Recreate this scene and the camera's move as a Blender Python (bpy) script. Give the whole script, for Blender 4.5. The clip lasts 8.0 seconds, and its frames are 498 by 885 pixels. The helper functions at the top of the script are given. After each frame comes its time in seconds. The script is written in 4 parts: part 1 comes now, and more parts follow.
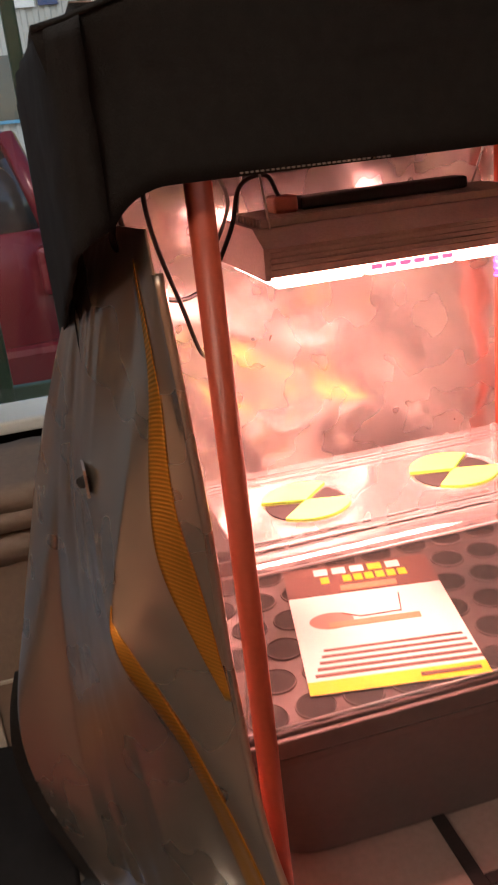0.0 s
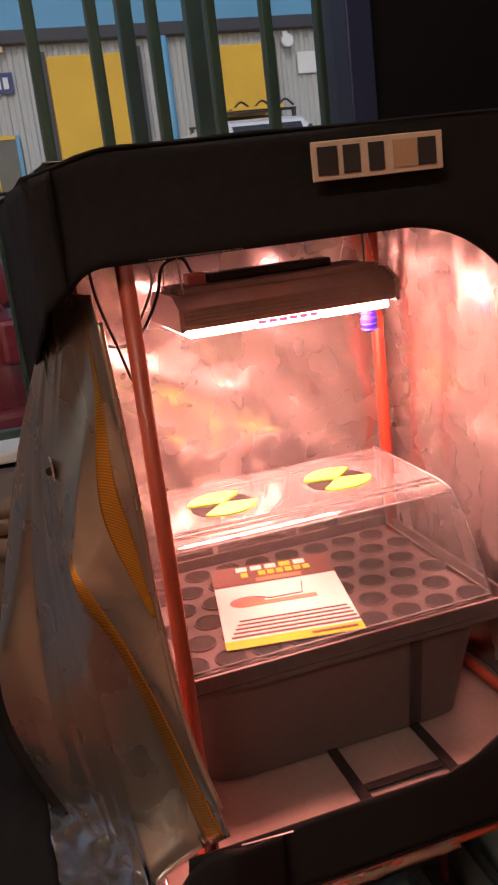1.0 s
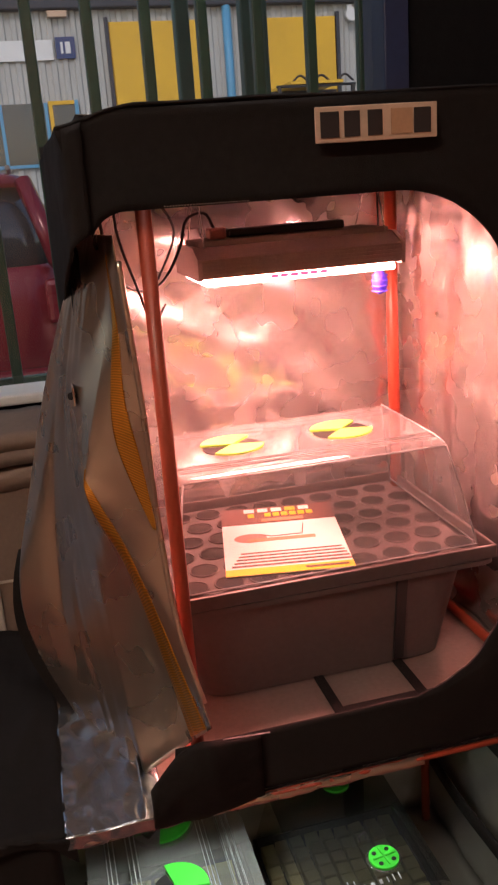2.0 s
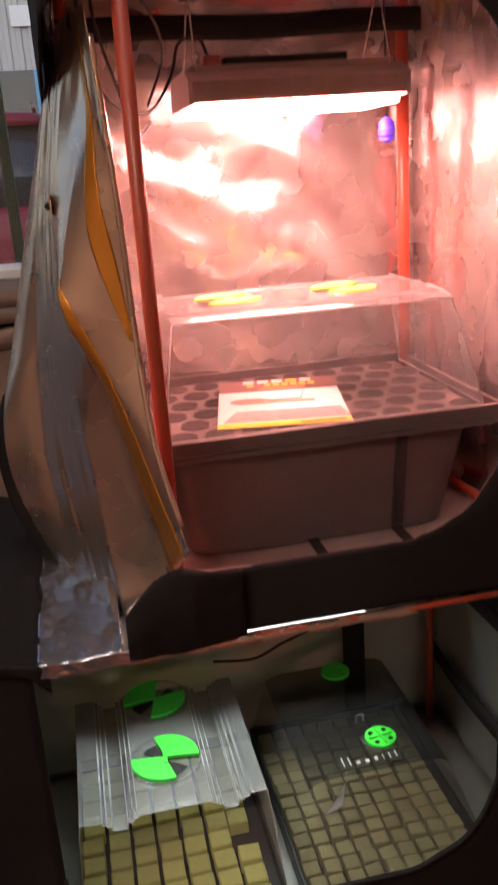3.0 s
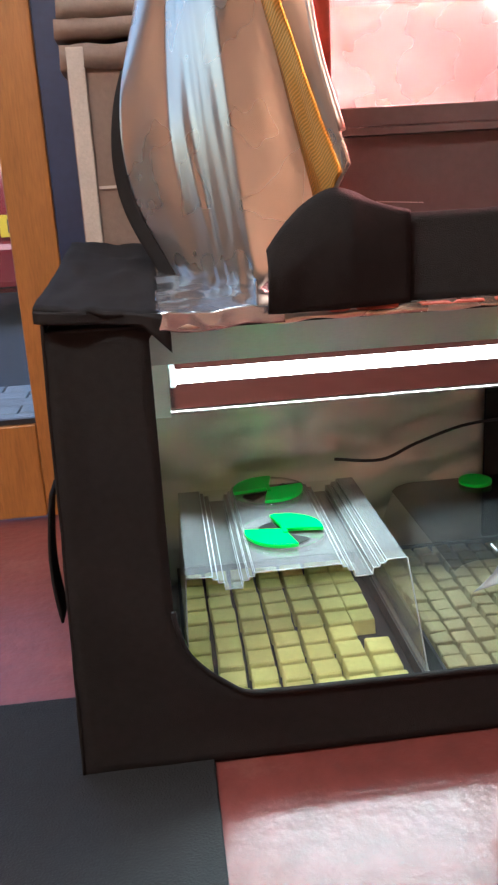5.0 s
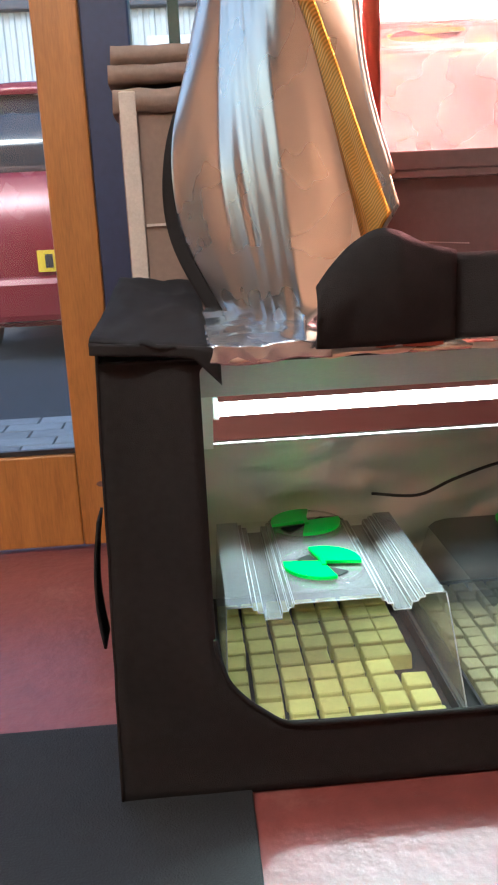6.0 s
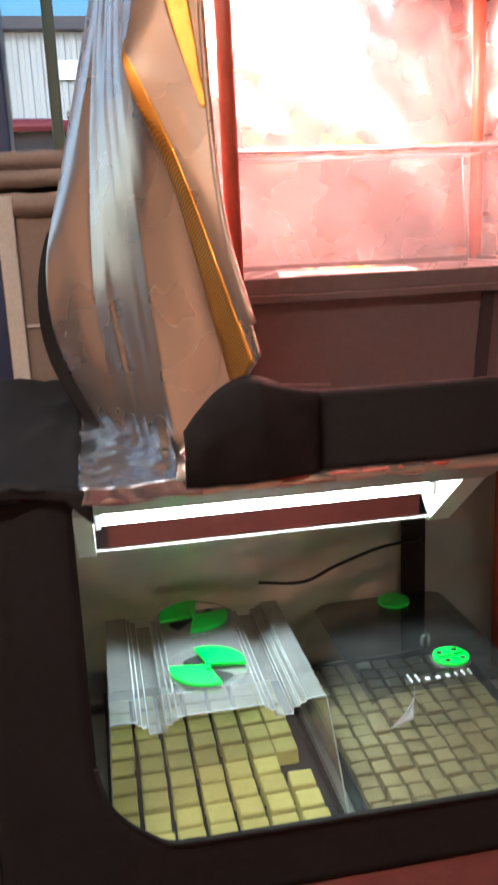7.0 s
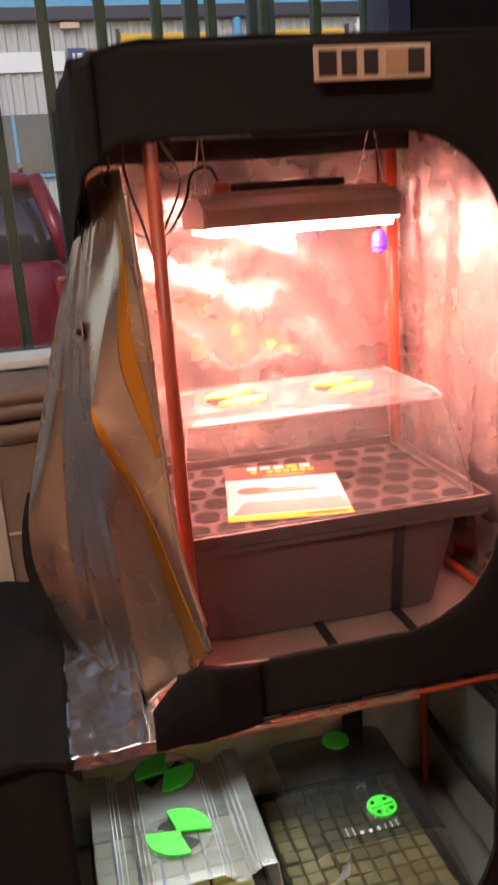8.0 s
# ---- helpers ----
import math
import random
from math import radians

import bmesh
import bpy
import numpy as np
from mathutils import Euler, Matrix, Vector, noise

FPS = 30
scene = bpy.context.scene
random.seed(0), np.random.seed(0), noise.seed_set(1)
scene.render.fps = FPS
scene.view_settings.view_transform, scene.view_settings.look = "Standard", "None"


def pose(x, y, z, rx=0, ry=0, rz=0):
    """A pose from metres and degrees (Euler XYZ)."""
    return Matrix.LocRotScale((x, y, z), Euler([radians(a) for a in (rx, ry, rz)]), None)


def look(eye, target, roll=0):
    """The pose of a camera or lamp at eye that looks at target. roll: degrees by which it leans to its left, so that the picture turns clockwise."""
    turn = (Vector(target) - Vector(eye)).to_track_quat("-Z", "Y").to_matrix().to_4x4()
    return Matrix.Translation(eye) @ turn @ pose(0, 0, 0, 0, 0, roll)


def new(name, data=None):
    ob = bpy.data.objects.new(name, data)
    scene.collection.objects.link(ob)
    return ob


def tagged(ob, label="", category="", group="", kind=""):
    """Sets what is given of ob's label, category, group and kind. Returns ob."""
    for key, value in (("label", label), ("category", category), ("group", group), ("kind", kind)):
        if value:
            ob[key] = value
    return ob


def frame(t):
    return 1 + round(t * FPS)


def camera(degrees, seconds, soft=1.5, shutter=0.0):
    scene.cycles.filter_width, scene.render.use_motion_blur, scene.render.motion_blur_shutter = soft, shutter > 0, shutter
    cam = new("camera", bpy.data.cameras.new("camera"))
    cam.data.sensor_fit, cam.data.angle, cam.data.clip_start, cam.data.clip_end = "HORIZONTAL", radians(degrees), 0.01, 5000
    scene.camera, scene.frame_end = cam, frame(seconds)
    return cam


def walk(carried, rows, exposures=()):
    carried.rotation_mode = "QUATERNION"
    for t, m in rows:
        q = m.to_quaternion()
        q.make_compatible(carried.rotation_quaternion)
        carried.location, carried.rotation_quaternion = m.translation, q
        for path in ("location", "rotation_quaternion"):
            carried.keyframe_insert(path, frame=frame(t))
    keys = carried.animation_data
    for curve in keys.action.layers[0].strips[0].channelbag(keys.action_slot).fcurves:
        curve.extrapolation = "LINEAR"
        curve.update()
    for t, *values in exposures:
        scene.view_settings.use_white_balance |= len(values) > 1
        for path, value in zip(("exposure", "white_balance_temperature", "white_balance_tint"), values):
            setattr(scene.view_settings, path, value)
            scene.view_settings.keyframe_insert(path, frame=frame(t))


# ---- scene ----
cam = camera(32.9, 8.0, 2.1, 0.3)
PATH = [
    (0, (0.086, 0.165, 1.26), (0.507, 1.996, 0.575), -6.5),
    (0.5, (0.088, 0.004, 1.268), (0.455, 1.85, 0.592), -7.5),
    (1, (0.055, -0.126, 1.276), (0.599, 1.722, 0.74), -6.8),
    (1.5, (0.053, -0.204, 1.266), (0.554, 1.653, 0.718), -5.2),
    (3, (0.109, -0.257, 1.058), (0.47, 1.609, 0.434), -4.0),
    (3.5, (0.094, -0.192, 0.826), (0.468, 1.695, 0.281), -2.1),
    (4, (0.068, -0.176, 0.695), (0.412, 1.737, 0.224), -1.9),
    (4.5, (0.041, -0.176, 0.644), (0.291, 1.706, 0.015), -2.9),
    (6, (-0.005, -0.198, 0.647), (0.123, 1.73, 0.131), -2.8),
    (6.5, (0.005, -0.199, 0.662), (0.248, 1.714, 0.133), -2.4),
    (7, (0.041, -0.193, 0.766), (0.382, 1.717, 0.282), -2.6),
    (7.5, (0.052, -0.221, 0.973), (0.417, 1.656, 0.39), -3.9),
    (8, (0.055, -0.305, 1.172), (0.483, 1.57, 0.622), -4.0),
]
EXPOSURES = [(0.0, 0.65, 6500, 4), (0.5, 0.45, 6700, 9), (1.0, 0.36, 6850, 14), (1.5, 0.33, 6900, 15), (3.0, 0.62, 6500, 16), (4.0, 0.92, 6350, 14), (4.7, 1.85, 5400, 6), (5.8, 2.15, 5400, 1), (6.5, 1.98, 5400, 0), (7.0, 1.8, 5750, 4), (7.5, 1.4, 6450, 11), (8.0, 0.98, 6800, 15)]
walk(cam, [(t, look(eye, target, roll)) for t, eye, target, roll in PATH], EXPOSURES)

# ---- world and sun ----
world = bpy.data.worlds.new("sky")
scene.world = world
world.use_nodes = True
wt = world.node_tree
sky = wt.nodes.new("ShaderNodeTexSky")
sky.sky_type = "NISHITA"
sky.sun_disc = False
sky.sun_elevation, sky.sun_rotation = radians(38), radians(200)
wt.links.new(sky.outputs["Color"], wt.nodes["Background"].inputs["Color"])
wt.nodes["Background"].inputs["Strength"].default_value = 0.115
sun = new("sun", bpy.data.lights.new("sun", "SUN"))
sun.data.energy, sun.data.angle, sun.data.color = 0.6, radians(12), (1.0, 0.95, 0.88)
sun.matrix_world = look((0, 0, 0), (0.3, 0.75, -0.62))


# ---- materials ----
def material(name, color, rough=0.5, metal=0.0, vary=0.15, scale=20.0, bump=0.0, bump_scale=200.0, stretch=(1, 1, 1), spec=0.5, var_obj=0.0):
    """A surface with colour variation at two scales and fine relief."""
    m = bpy.data.materials.new(name)
    m.use_nodes = True
    n, l = m.node_tree.nodes, m.node_tree.links
    b = n["Principled BSDF"]
    b.inputs["Roughness"].default_value, b.inputs["Metallic"].default_value = rough, metal
    b.inputs["Specular IOR Level"].default_value = spec
    tc, mp = n.new("ShaderNodeTexCoord"), n.new("ShaderNodeMapping")
    l.new(tc.outputs["Object"], mp.inputs["Vector"])
    mp.inputs["Scale"].default_value = stretch
    big, fine = n.new("ShaderNodeTexNoise"), n.new("ShaderNodeTexNoise")
    big.inputs["Scale"].default_value, fine.inputs["Scale"].default_value = scale, scale * 9
    big.inputs["Detail"].default_value, fine.inputs["Detail"].default_value = 4, 3
    for t in (big, fine):
        l.new(mp.outputs["Vector"], t.inputs["Vector"])
    add = n.new("ShaderNodeMath")
    add.operation = "ADD"
    l.new(big.outputs["Fac"], add.inputs[0])
    l.new(fine.outputs["Fac"], add.inputs[1])
    src = add.outputs[0]
    if var_obj:
        info, mul, add2 = n.new("ShaderNodeObjectInfo"), n.new("ShaderNodeMath"), n.new("ShaderNodeMath")
        mul.operation = "MULTIPLY_ADD"
        l.new(info.outputs["Random"], mul.inputs[0])
        mul.inputs[1].default_value, mul.inputs[2].default_value = var_obj, -var_obj / 2
        l.new(mul.outputs[0], add2.inputs[0])
        l.new(src, add2.inputs[1])
        src = add2.outputs[0]
    ramp = n.new("ShaderNodeMapRange")
    ramp.inputs["From Min"].default_value, ramp.inputs["From Max"].default_value = 0.6, 1.4
    ramp.inputs["To Min"].default_value, ramp.inputs["To Max"].default_value = 1 - vary, 1 + vary
    l.new(src, ramp.inputs["Value"])
    mix = n.new("ShaderNodeVectorMath")
    mix.operation = "SCALE"
    mix.inputs[0].default_value = color[:3]
    l.new(ramp.outputs[0], mix.inputs["Scale"])
    l.new(mix.outputs[0], b.inputs["Base Color"])
    rr = n.new("ShaderNodeMapRange")
    rr.inputs["To Min"].default_value, rr.inputs["To Max"].default_value = max(rough - 0.12, 0.02), min(rough + 0.12, 1)
    l.new(big.outputs["Fac"], rr.inputs["Value"])
    l.new(rr.outputs[0], b.inputs["Roughness"])
    if bump:
        t = n.new("ShaderNodeTexNoise")
        t.inputs["Scale"].default_value, t.inputs["Detail"].default_value = bump_scale, 4
        l.new(mp.outputs["Vector"], t.inputs["Vector"])
        bp = n.new("ShaderNodeBump")
        bp.inputs["Strength"].default_value, bp.inputs["Distance"].default_value = bump, 0.004
        l.new(t.outputs["Fac"], bp.inputs["Height"])
        l.new(bp.outputs[0], b.inputs["Normal"])
    return m


def glowing(name, color, strength):
    m = bpy.data.materials.new(name)
    m.use_nodes = True
    b = m.node_tree.nodes["Principled BSDF"]
    b.inputs["Base Color"].default_value = (*color, 1)
    b.inputs["Emission Color"].default_value = (*color, 1)
    b.inputs["Emission Strength"].default_value = strength
    return m


def clear(name, tint=0.93, rough=0.06, haze=0.06, ior=1.45, scale=60.0):
    """Thin clear sheet: straight-through light, a gloss on top and a little milky haze."""
    m = bpy.data.materials.new(name)
    m.use_nodes = True
    n, l = m.node_tree.nodes, m.node_tree.links
    n.remove(n["Principled BSDF"])
    out = n["Material Output"]
    tr, gl, df = n.new("ShaderNodeBsdfTransparent"), n.new("ShaderNodeBsdfGlossy"), n.new("ShaderNodeBsdfDiffuse")
    tr.inputs["Color"].default_value = (tint, tint, tint, 1)
    gl.inputs["Roughness"].default_value = rough
    df.inputs["Color"].default_value = (0.75, 0.76, 0.76, 1)
    noi, rng = n.new("ShaderNodeTexNoise"), n.new("ShaderNodeMapRange")
    noi.inputs["Scale"].default_value = scale
    rng.inputs["To Min"].default_value, rng.inputs["To Max"].default_value = haze * 0.75, haze * 1.25
    l.new(noi.outputs["Fac"], rng.inputs["Value"])
    a, b = n.new("ShaderNodeMixShader"), n.new("ShaderNodeMixShader")
    l.new(rng.outputs[0], a.inputs[0])
    l.new(tr.outputs[0], a.inputs[1])
    l.new(df.outputs[0], a.inputs[2])
    lw, pw, ma = n.new("ShaderNodeLayerWeight"), n.new("ShaderNodeMath"), n.new("ShaderNodeMath")
    f0 = ((ior - 1) / (ior + 1)) ** 2
    lw.inputs["Blend"].default_value = 0.5
    pw.operation, ma.operation = "POWER", "MULTIPLY_ADD"
    l.new(lw.outputs["Facing"], pw.inputs[0])
    pw.inputs[1].default_value = 5.0
    l.new(pw.outputs[0], ma.inputs[0])
    ma.inputs[1].default_value, ma.inputs[2].default_value = (1 - f0) * 0.8, f0
    l.new(ma.outputs[0], b.inputs[0])
    l.new(a.outputs[0], b.inputs[1])
    l.new(gl.outputs[0], b.inputs[2])
    l.new(b.outputs[0], out.inputs["Surface"])
    return m


def foil(name, color=(0.67, 0.66, 0.65), rough=0.22, crumple=0.3, weave=0.2):
    """Silver reflective film: crumples at two scales and a fine diamond weave."""
    m = bpy.data.materials.new(name)
    m.use_nodes = True
    n, l = m.node_tree.nodes, m.node_tree.links
    b = n["Principled BSDF"]
    b.inputs["Metallic"].default_value = 0.92
    tc = n.new("ShaderNodeTexCoord")
    big, mid, var = n.new("ShaderNodeTexNoise"), n.new("ShaderNodeTexNoise"), n.new("ShaderNodeTexNoise")
    big.inputs["Scale"].default_value, mid.inputs["Scale"].default_value, var.inputs["Scale"].default_value = 7, 26, 14
    big.inputs["Detail"].default_value, mid.inputs["Detail"].default_value = 2, 3
    big.inputs["Distortion"].default_value = 0.6
    for t in (big, mid, var):
        l.new(tc.outputs["Object"], t.inputs["Vector"])
    wv = n.new("ShaderNodeTexVoronoi")
    wv.inputs["Scale"].default_value = 420
    l.new(tc.outputs["Object"], wv.inputs["Vector"])
    last = None
    for tex, out, strength, dist in ((big, "Fac", crumple, 0.03), (mid, "Fac", crumple * 0.6, 0.006), (wv, "Distance", weave, 0.001)):
        if not strength:
            continue
        bp = n.new("ShaderNodeBump")
        bp.inputs["Strength"].default_value, bp.inputs["Distance"].default_value = strength, dist
        l.new(tex.outputs[out], bp.inputs["Height"])
        if last:
            l.new(last.outputs[0], bp.inputs["Normal"])
        last = bp
    l.new(last.outputs[0], b.inputs["Normal"])
    rr, cc = n.new("ShaderNodeMapRange"), n.new("ShaderNodeMapRange")
    rr.inputs["To Min"].default_value, rr.inputs["To Max"].default_value = rough - 0.04, rough + 0.06
    l.new(var.outputs["Fac"], rr.inputs["Value"])
    l.new(rr.outputs[0], b.inputs["Roughness"])
    cc.inputs["To Min"].default_value, cc.inputs["To Max"].default_value = 0.92, 1.06
    l.new(big.outputs["Fac"], cc.inputs["Value"])
    sc = n.new("ShaderNodeVectorMath")
    sc.operation = "SCALE"
    sc.inputs[0].default_value = color
    l.new(cc.outputs[0], sc.inputs["Scale"])
    l.new(sc.outputs[0], b.inputs["Base Color"])
    return m


def weave(name, color, rough):
    """Metallic film with a fine diagonal weave, for reflections painted in gold."""
    m = bpy.data.materials.new(name)
    m.use_nodes = True
    n, l = m.node_tree.nodes, m.node_tree.links
    b = n["Principled BSDF"]
    b.inputs["Metallic"].default_value, b.inputs["Roughness"].default_value = 0.85, rough
    tc, w, mp = n.new("ShaderNodeTexCoord"), n.new("ShaderNodeTexWave"), n.new("ShaderNodeMapRange")
    w.bands_direction = "DIAGONAL"
    w.inputs["Scale"].default_value, w.inputs["Distortion"].default_value = 190, 0.15
    l.new(tc.outputs["Object"], w.inputs["Vector"])
    mp.inputs["To Min"].default_value, mp.inputs["To Max"].default_value = 0.72, 1.10
    l.new(w.outputs["Fac"], mp.inputs["Value"])
    sc, bp = n.new("ShaderNodeVectorMath"), n.new("ShaderNodeBump")
    sc.operation = "SCALE"
    sc.inputs[0].default_value = color
    l.new(mp.outputs[0], sc.inputs["Scale"])
    l.new(sc.outputs[0], b.inputs["Base Color"])
    bp.inputs["Strength"].default_value, bp.inputs["Distance"].default_value = 0.25, 0.001
    l.new(w.outputs["Fac"], bp.inputs["Height"])
    l.new(bp.outputs[0], b.inputs["Normal"])
    return m


BLACK_FABRIC = material("black_nylon", (0.0125, 0.0102, 0.0098), 0.75, 0, 0.3, 12, 0.35, 900, spec=0.22)
FOIL = foil("silver_film", rough=0.26, crumple=0.04, weave=0)
FOIL_CRUSH = foil("crushed_silver_film", (0.50, 0.51, 0.53), 0.2, 0.04, 0)
FOIL_LOW = foil("dull_silver_film", (0.50, 0.50, 0.47), 0.46, 0.2, 0)
# Silver film with the room's warm reflection put into its base colour.
FOIL_WARM_SHEEN = foil("silver_film_warm_sheen", (0.66, 0.55, 0.46), 0.27, 0.015, 0)
FLOOR_FILM = material("pale_floor_film", (0.36, 0.275, 0.245), 0.42, 0.45, 0.12, 14, 0.15, 120)
# Warm reflection on the woven film, painted as gold.
GOLD_GLINT = weave("gold_glint_weave", (0.80, 0.37, 0.06), 0.32)
RED_POLE = material("orange_red_powder_coat", (0.36, 0.058, 0.028), 0.42, 0, 0.12, 30, 0.05, 300)
ANODISED = material("dark_anodised_aluminium", (0.46, 0.385, 0.365), 0.45, 0.1, 0.15, 40, 0.05, 400)
GREY_ENAMEL = material("grey_white_enamel", (0.40, 0.36, 0.345), 0.4, 0, 0.08, 20)
BLACK_PLASTIC = material("black_plastic", (0.02, 0.019, 0.02), 0.4, 0, 0.2, 25, 0.05, 300)
TANK_PLASTIC = material("dark_grey_plastic", (0.085, 0.066, 0.063), 0.36, 0, 0.15, 12, 0.06, 400)
# Flat black pieces of this stand in for the shade inside holes.
HOLE = material("hole_shade", (0.010, 0.009, 0.009), 0.7, 0, 0.2, 40)
WHITE_PAINT = material("white_enamel", (0.74, 0.73, 0.70), 0.35, 0, 0.05, 20)
MIRROR = material("bright_aluminium", (0.34, 0.37, 0.37), -0.04, 1.0, 0.02, 3)
LED_WHITE = glowing("lit_led_bar", (1.0, 0.37, 0.315), 60)
LED_RED = glowing("lit_red_led", (1.0, 0.02, 0.05), 6)
TUBE_WHITE = glowing("lit_fluorescent_tube", (0.90, 1.0, 0.93), 33)
CLEAR_LID = clear("clear_plastic", 0.92, 0.12, 0.13, 1.3, 4)
CLEAR_LOW = clear("clear_thin_plastic", 0.95, 0.08, 0.05, 1.4, 9)
FOGGED = clear("fogged_clear_plastic", 0.40, 0.22, 0.20, 2.8, 5)
FOG_SIDE = clear("misted_clear_plastic", 0.80, 0.2, 0.16, 1.5, 22)
# Dark tint in the lid top stands for shade over the far cubes.
SHADED_LID = clear("shade_tinted_plastic", 0.40, 0.14, 0.025, 1.5, 5)
LID_TOP = clear("glossy_clear_plastic", 0.90, 0.13, 0.11, 2.1, 4)
GLASS = clear("window_glass", 0.93, 0.01, 0.012, 1.45, 3)
GLOSS_MARK = material("raised_clear_plastic", (0.75, 0.77, 0.75), 0.15, 0, 0.1, 40)
# Milky haze stands for highlights on lid edges and the moulded corner.
HIGHLIGHT_HAZE = clear("highlight_haze_plastic", 0.6, 0.15, 0.45, 1.7, 30)
# Pale lines drawn on lid edges and ribs in place of their highlights.
EDGE_GLINT = material("pale_edge_glint", (0.55, 0.58, 0.57), 0.12, 0, 0.2, 60)
LIME = material("lime_plastic", (0.42, 0.80, 0.10), 0.4, 0, 0.08, 40)
GREEN = material("bright_green_plastic", (0.045, 0.80, 0.06), 0.42, 0, 0.08, 40)
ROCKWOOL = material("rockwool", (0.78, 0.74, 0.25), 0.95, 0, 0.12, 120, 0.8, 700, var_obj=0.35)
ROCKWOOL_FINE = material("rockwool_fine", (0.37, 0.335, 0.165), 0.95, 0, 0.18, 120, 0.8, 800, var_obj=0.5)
PAPER = material("white_card", (0.90, 0.89, 0.87), 0.45, 0, 0.03, 20)
INK = material("black_ink", (0.035, 0.03, 0.03), 0.4, 0, 0.1, 30)
BROWN_INK = material("brown_ink", (0.14, 0.07, 0.06), 0.4, 0, 0.1, 30)
YELLOW_INK = material("yellow_ink", (0.80, 0.62, 0.03), 0.4, 0, 0.06, 30)
PINK_INK = material("pink_ink", (0.60, 0.22, 0.18), 0.4, 0, 0.1, 30)
BADGE = material("cream_badge", (0.62, 0.44, 0.32), 0.6, 0, 0.08, 30)
BADGE_TAN = material("tan_badge_print", (0.50, 0.29, 0.17), 0.6, 0, 0.08, 30)
BLUE_PLASTIC = material("blue_plastic", (0.06, 0.04, 0.65), 0.4, 0, 0.1, 60, 0.1, 300)
WIRE = material("black_cable", (0.012, 0.012, 0.014), 0.45, 0, 0.1, 50)
STEEL = material("steel_wire", (0.55, 0.54, 0.53), 0.3, 1.0, 0.1, 50)


def worn_floor():
    """Red floor paint, scuffed through to pale primer in patches, with fine dark specks."""
    m = material("worn_red_floor_paint", (0.19, 0.050, 0.043), 0.33, 0, 0.25, 3.0, 0.3, 60)
    n, l = m.node_tree.nodes, m.node_tree.links
    b = n["Principled BSDF"]
    base = b.inputs["Base Color"].links[0].from_socket
    tc = n["Texture Coordinate"]
    fac = None
    for scale, lo, hi, detail in ((4.5, 0.57, 0.85, 8), (45, 0.62, 0.72, 5)):
        t, q = n.new("ShaderNodeTexNoise"), n.new("ShaderNodeMapRange")
        t.inputs["Scale"].default_value, t.inputs["Detail"].default_value, t.inputs["Roughness"].default_value = scale, detail, 0.65
        q.inputs["From Min"].default_value, q.inputs["From Max"].default_value = lo, hi
        l.new(tc.outputs["Object"], t.inputs["Vector"])
        l.new(t.outputs["Fac"], q.inputs["Value"])
        mx = n.new("ShaderNodeMix")
        mx.data_type = "RGBA"
        l.new(q.outputs[0], mx.inputs["Factor"])
        l.new(base, mx.inputs["A"])
        mx.inputs["B"].default_value = (0.40, 0.20, 0.165, 1) if scale < 10 else (0.16, 0.06, 0.05, 1)
        base = mx.outputs["Result"]
    l.new(base, b.inputs["Base Color"])
    return m


RED_FLOOR = worn_floor()
MAT = material("dark_rubber_mat", (0.012, 0.0115, 0.0125), 0.7, 0, 0.3, 9, 0.4, 400)
PINE = material("orange_stained_pine", (0.33, 0.125, 0.025), 0.4, 0, 0.25, 6, 0.12, 60, stretch=(6, 6, 0.6))
BLUE_FRAME = material("dark_blue_paint", (0.018, 0.026, 0.065), 0.45, 0, 0.15, 10)
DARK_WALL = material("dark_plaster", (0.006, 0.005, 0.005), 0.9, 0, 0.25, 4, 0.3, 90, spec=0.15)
WARM_WALL = material("beige_plaster", (0.66, 0.40, 0.265), 0.85, 0, 0.3, 1.5, 0.2, 80)
# Glow of two added fill lights, one warm and one cool.
WARM_FILL = glowing("fill_diffuser_warm", (1.0, 0.85, 0.72), 45)
OVERHEAD_FILL = glowing("fill_diffuser", (0.95, 0.97, 1.0), 11)
CEILING = material("grey_plaster", (0.16, 0.15, 0.14), 0.9, 0, 0.15, 4)
CARDBOARD = material("brown_cardboard", (0.20, 0.135, 0.10), 0.85, 0, 0.12, 14, 0.15, 200)
TAPE = material("pale_card_edge", (0.48, 0.40, 0.33), 0.8, 0, 0.12, 30, 0.2, 200)
FENCE_GREEN = material("green_fence_paint", (0.010, 0.052, 0.023), 0.45, 0, 0.25, 14, 0.1, 150)
POST_GREEN = material("weathered_green_post", (0.05, 0.13, 0.09), 0.5, 0, 0.25, 14)
ASPHALT = material("asphalt", (0.06, 0.06, 0.062), 0.85, 0, 0.25, 2, 0.4, 60)
PAVER = material("pale_block_paving", (0.33, 0.32, 0.31), 0.85, 0, 0.2, 5, 0.3, 90, var_obj=0.6)
CLADDING = material("pale_grey_cladding", (0.44, 0.45, 0.44), 0.5, 0, 0.1, 1.2, stretch=(1, 1, 0.3))
YELLOW_DOOR = material("yellow_shutter", (0.78, 0.46, 0.035), 0.5, 0, 0.12, 1.0)
SKY_BLUE = material("blue_fascia", (0.10, 0.34, 0.56), 0.5, 0, 0.08, 1)
DARK_TRIM = material("dark_gutter", (0.03, 0.035, 0.05), 0.5, 0, 0.2, 2)
SIGN_BLUE = material("navy_sign", (0.02, 0.05, 0.17), 0.4, 0, 0.05, 5)
WHITE_SIGN = material("white_sign", (0.75, 0.77, 0.78), 0.5, 0, 0.05, 5)
CAR_RED = material("red_car_paint", (0.20, 0.012, 0.022), 0.25, 0.1, 0.08, 3)
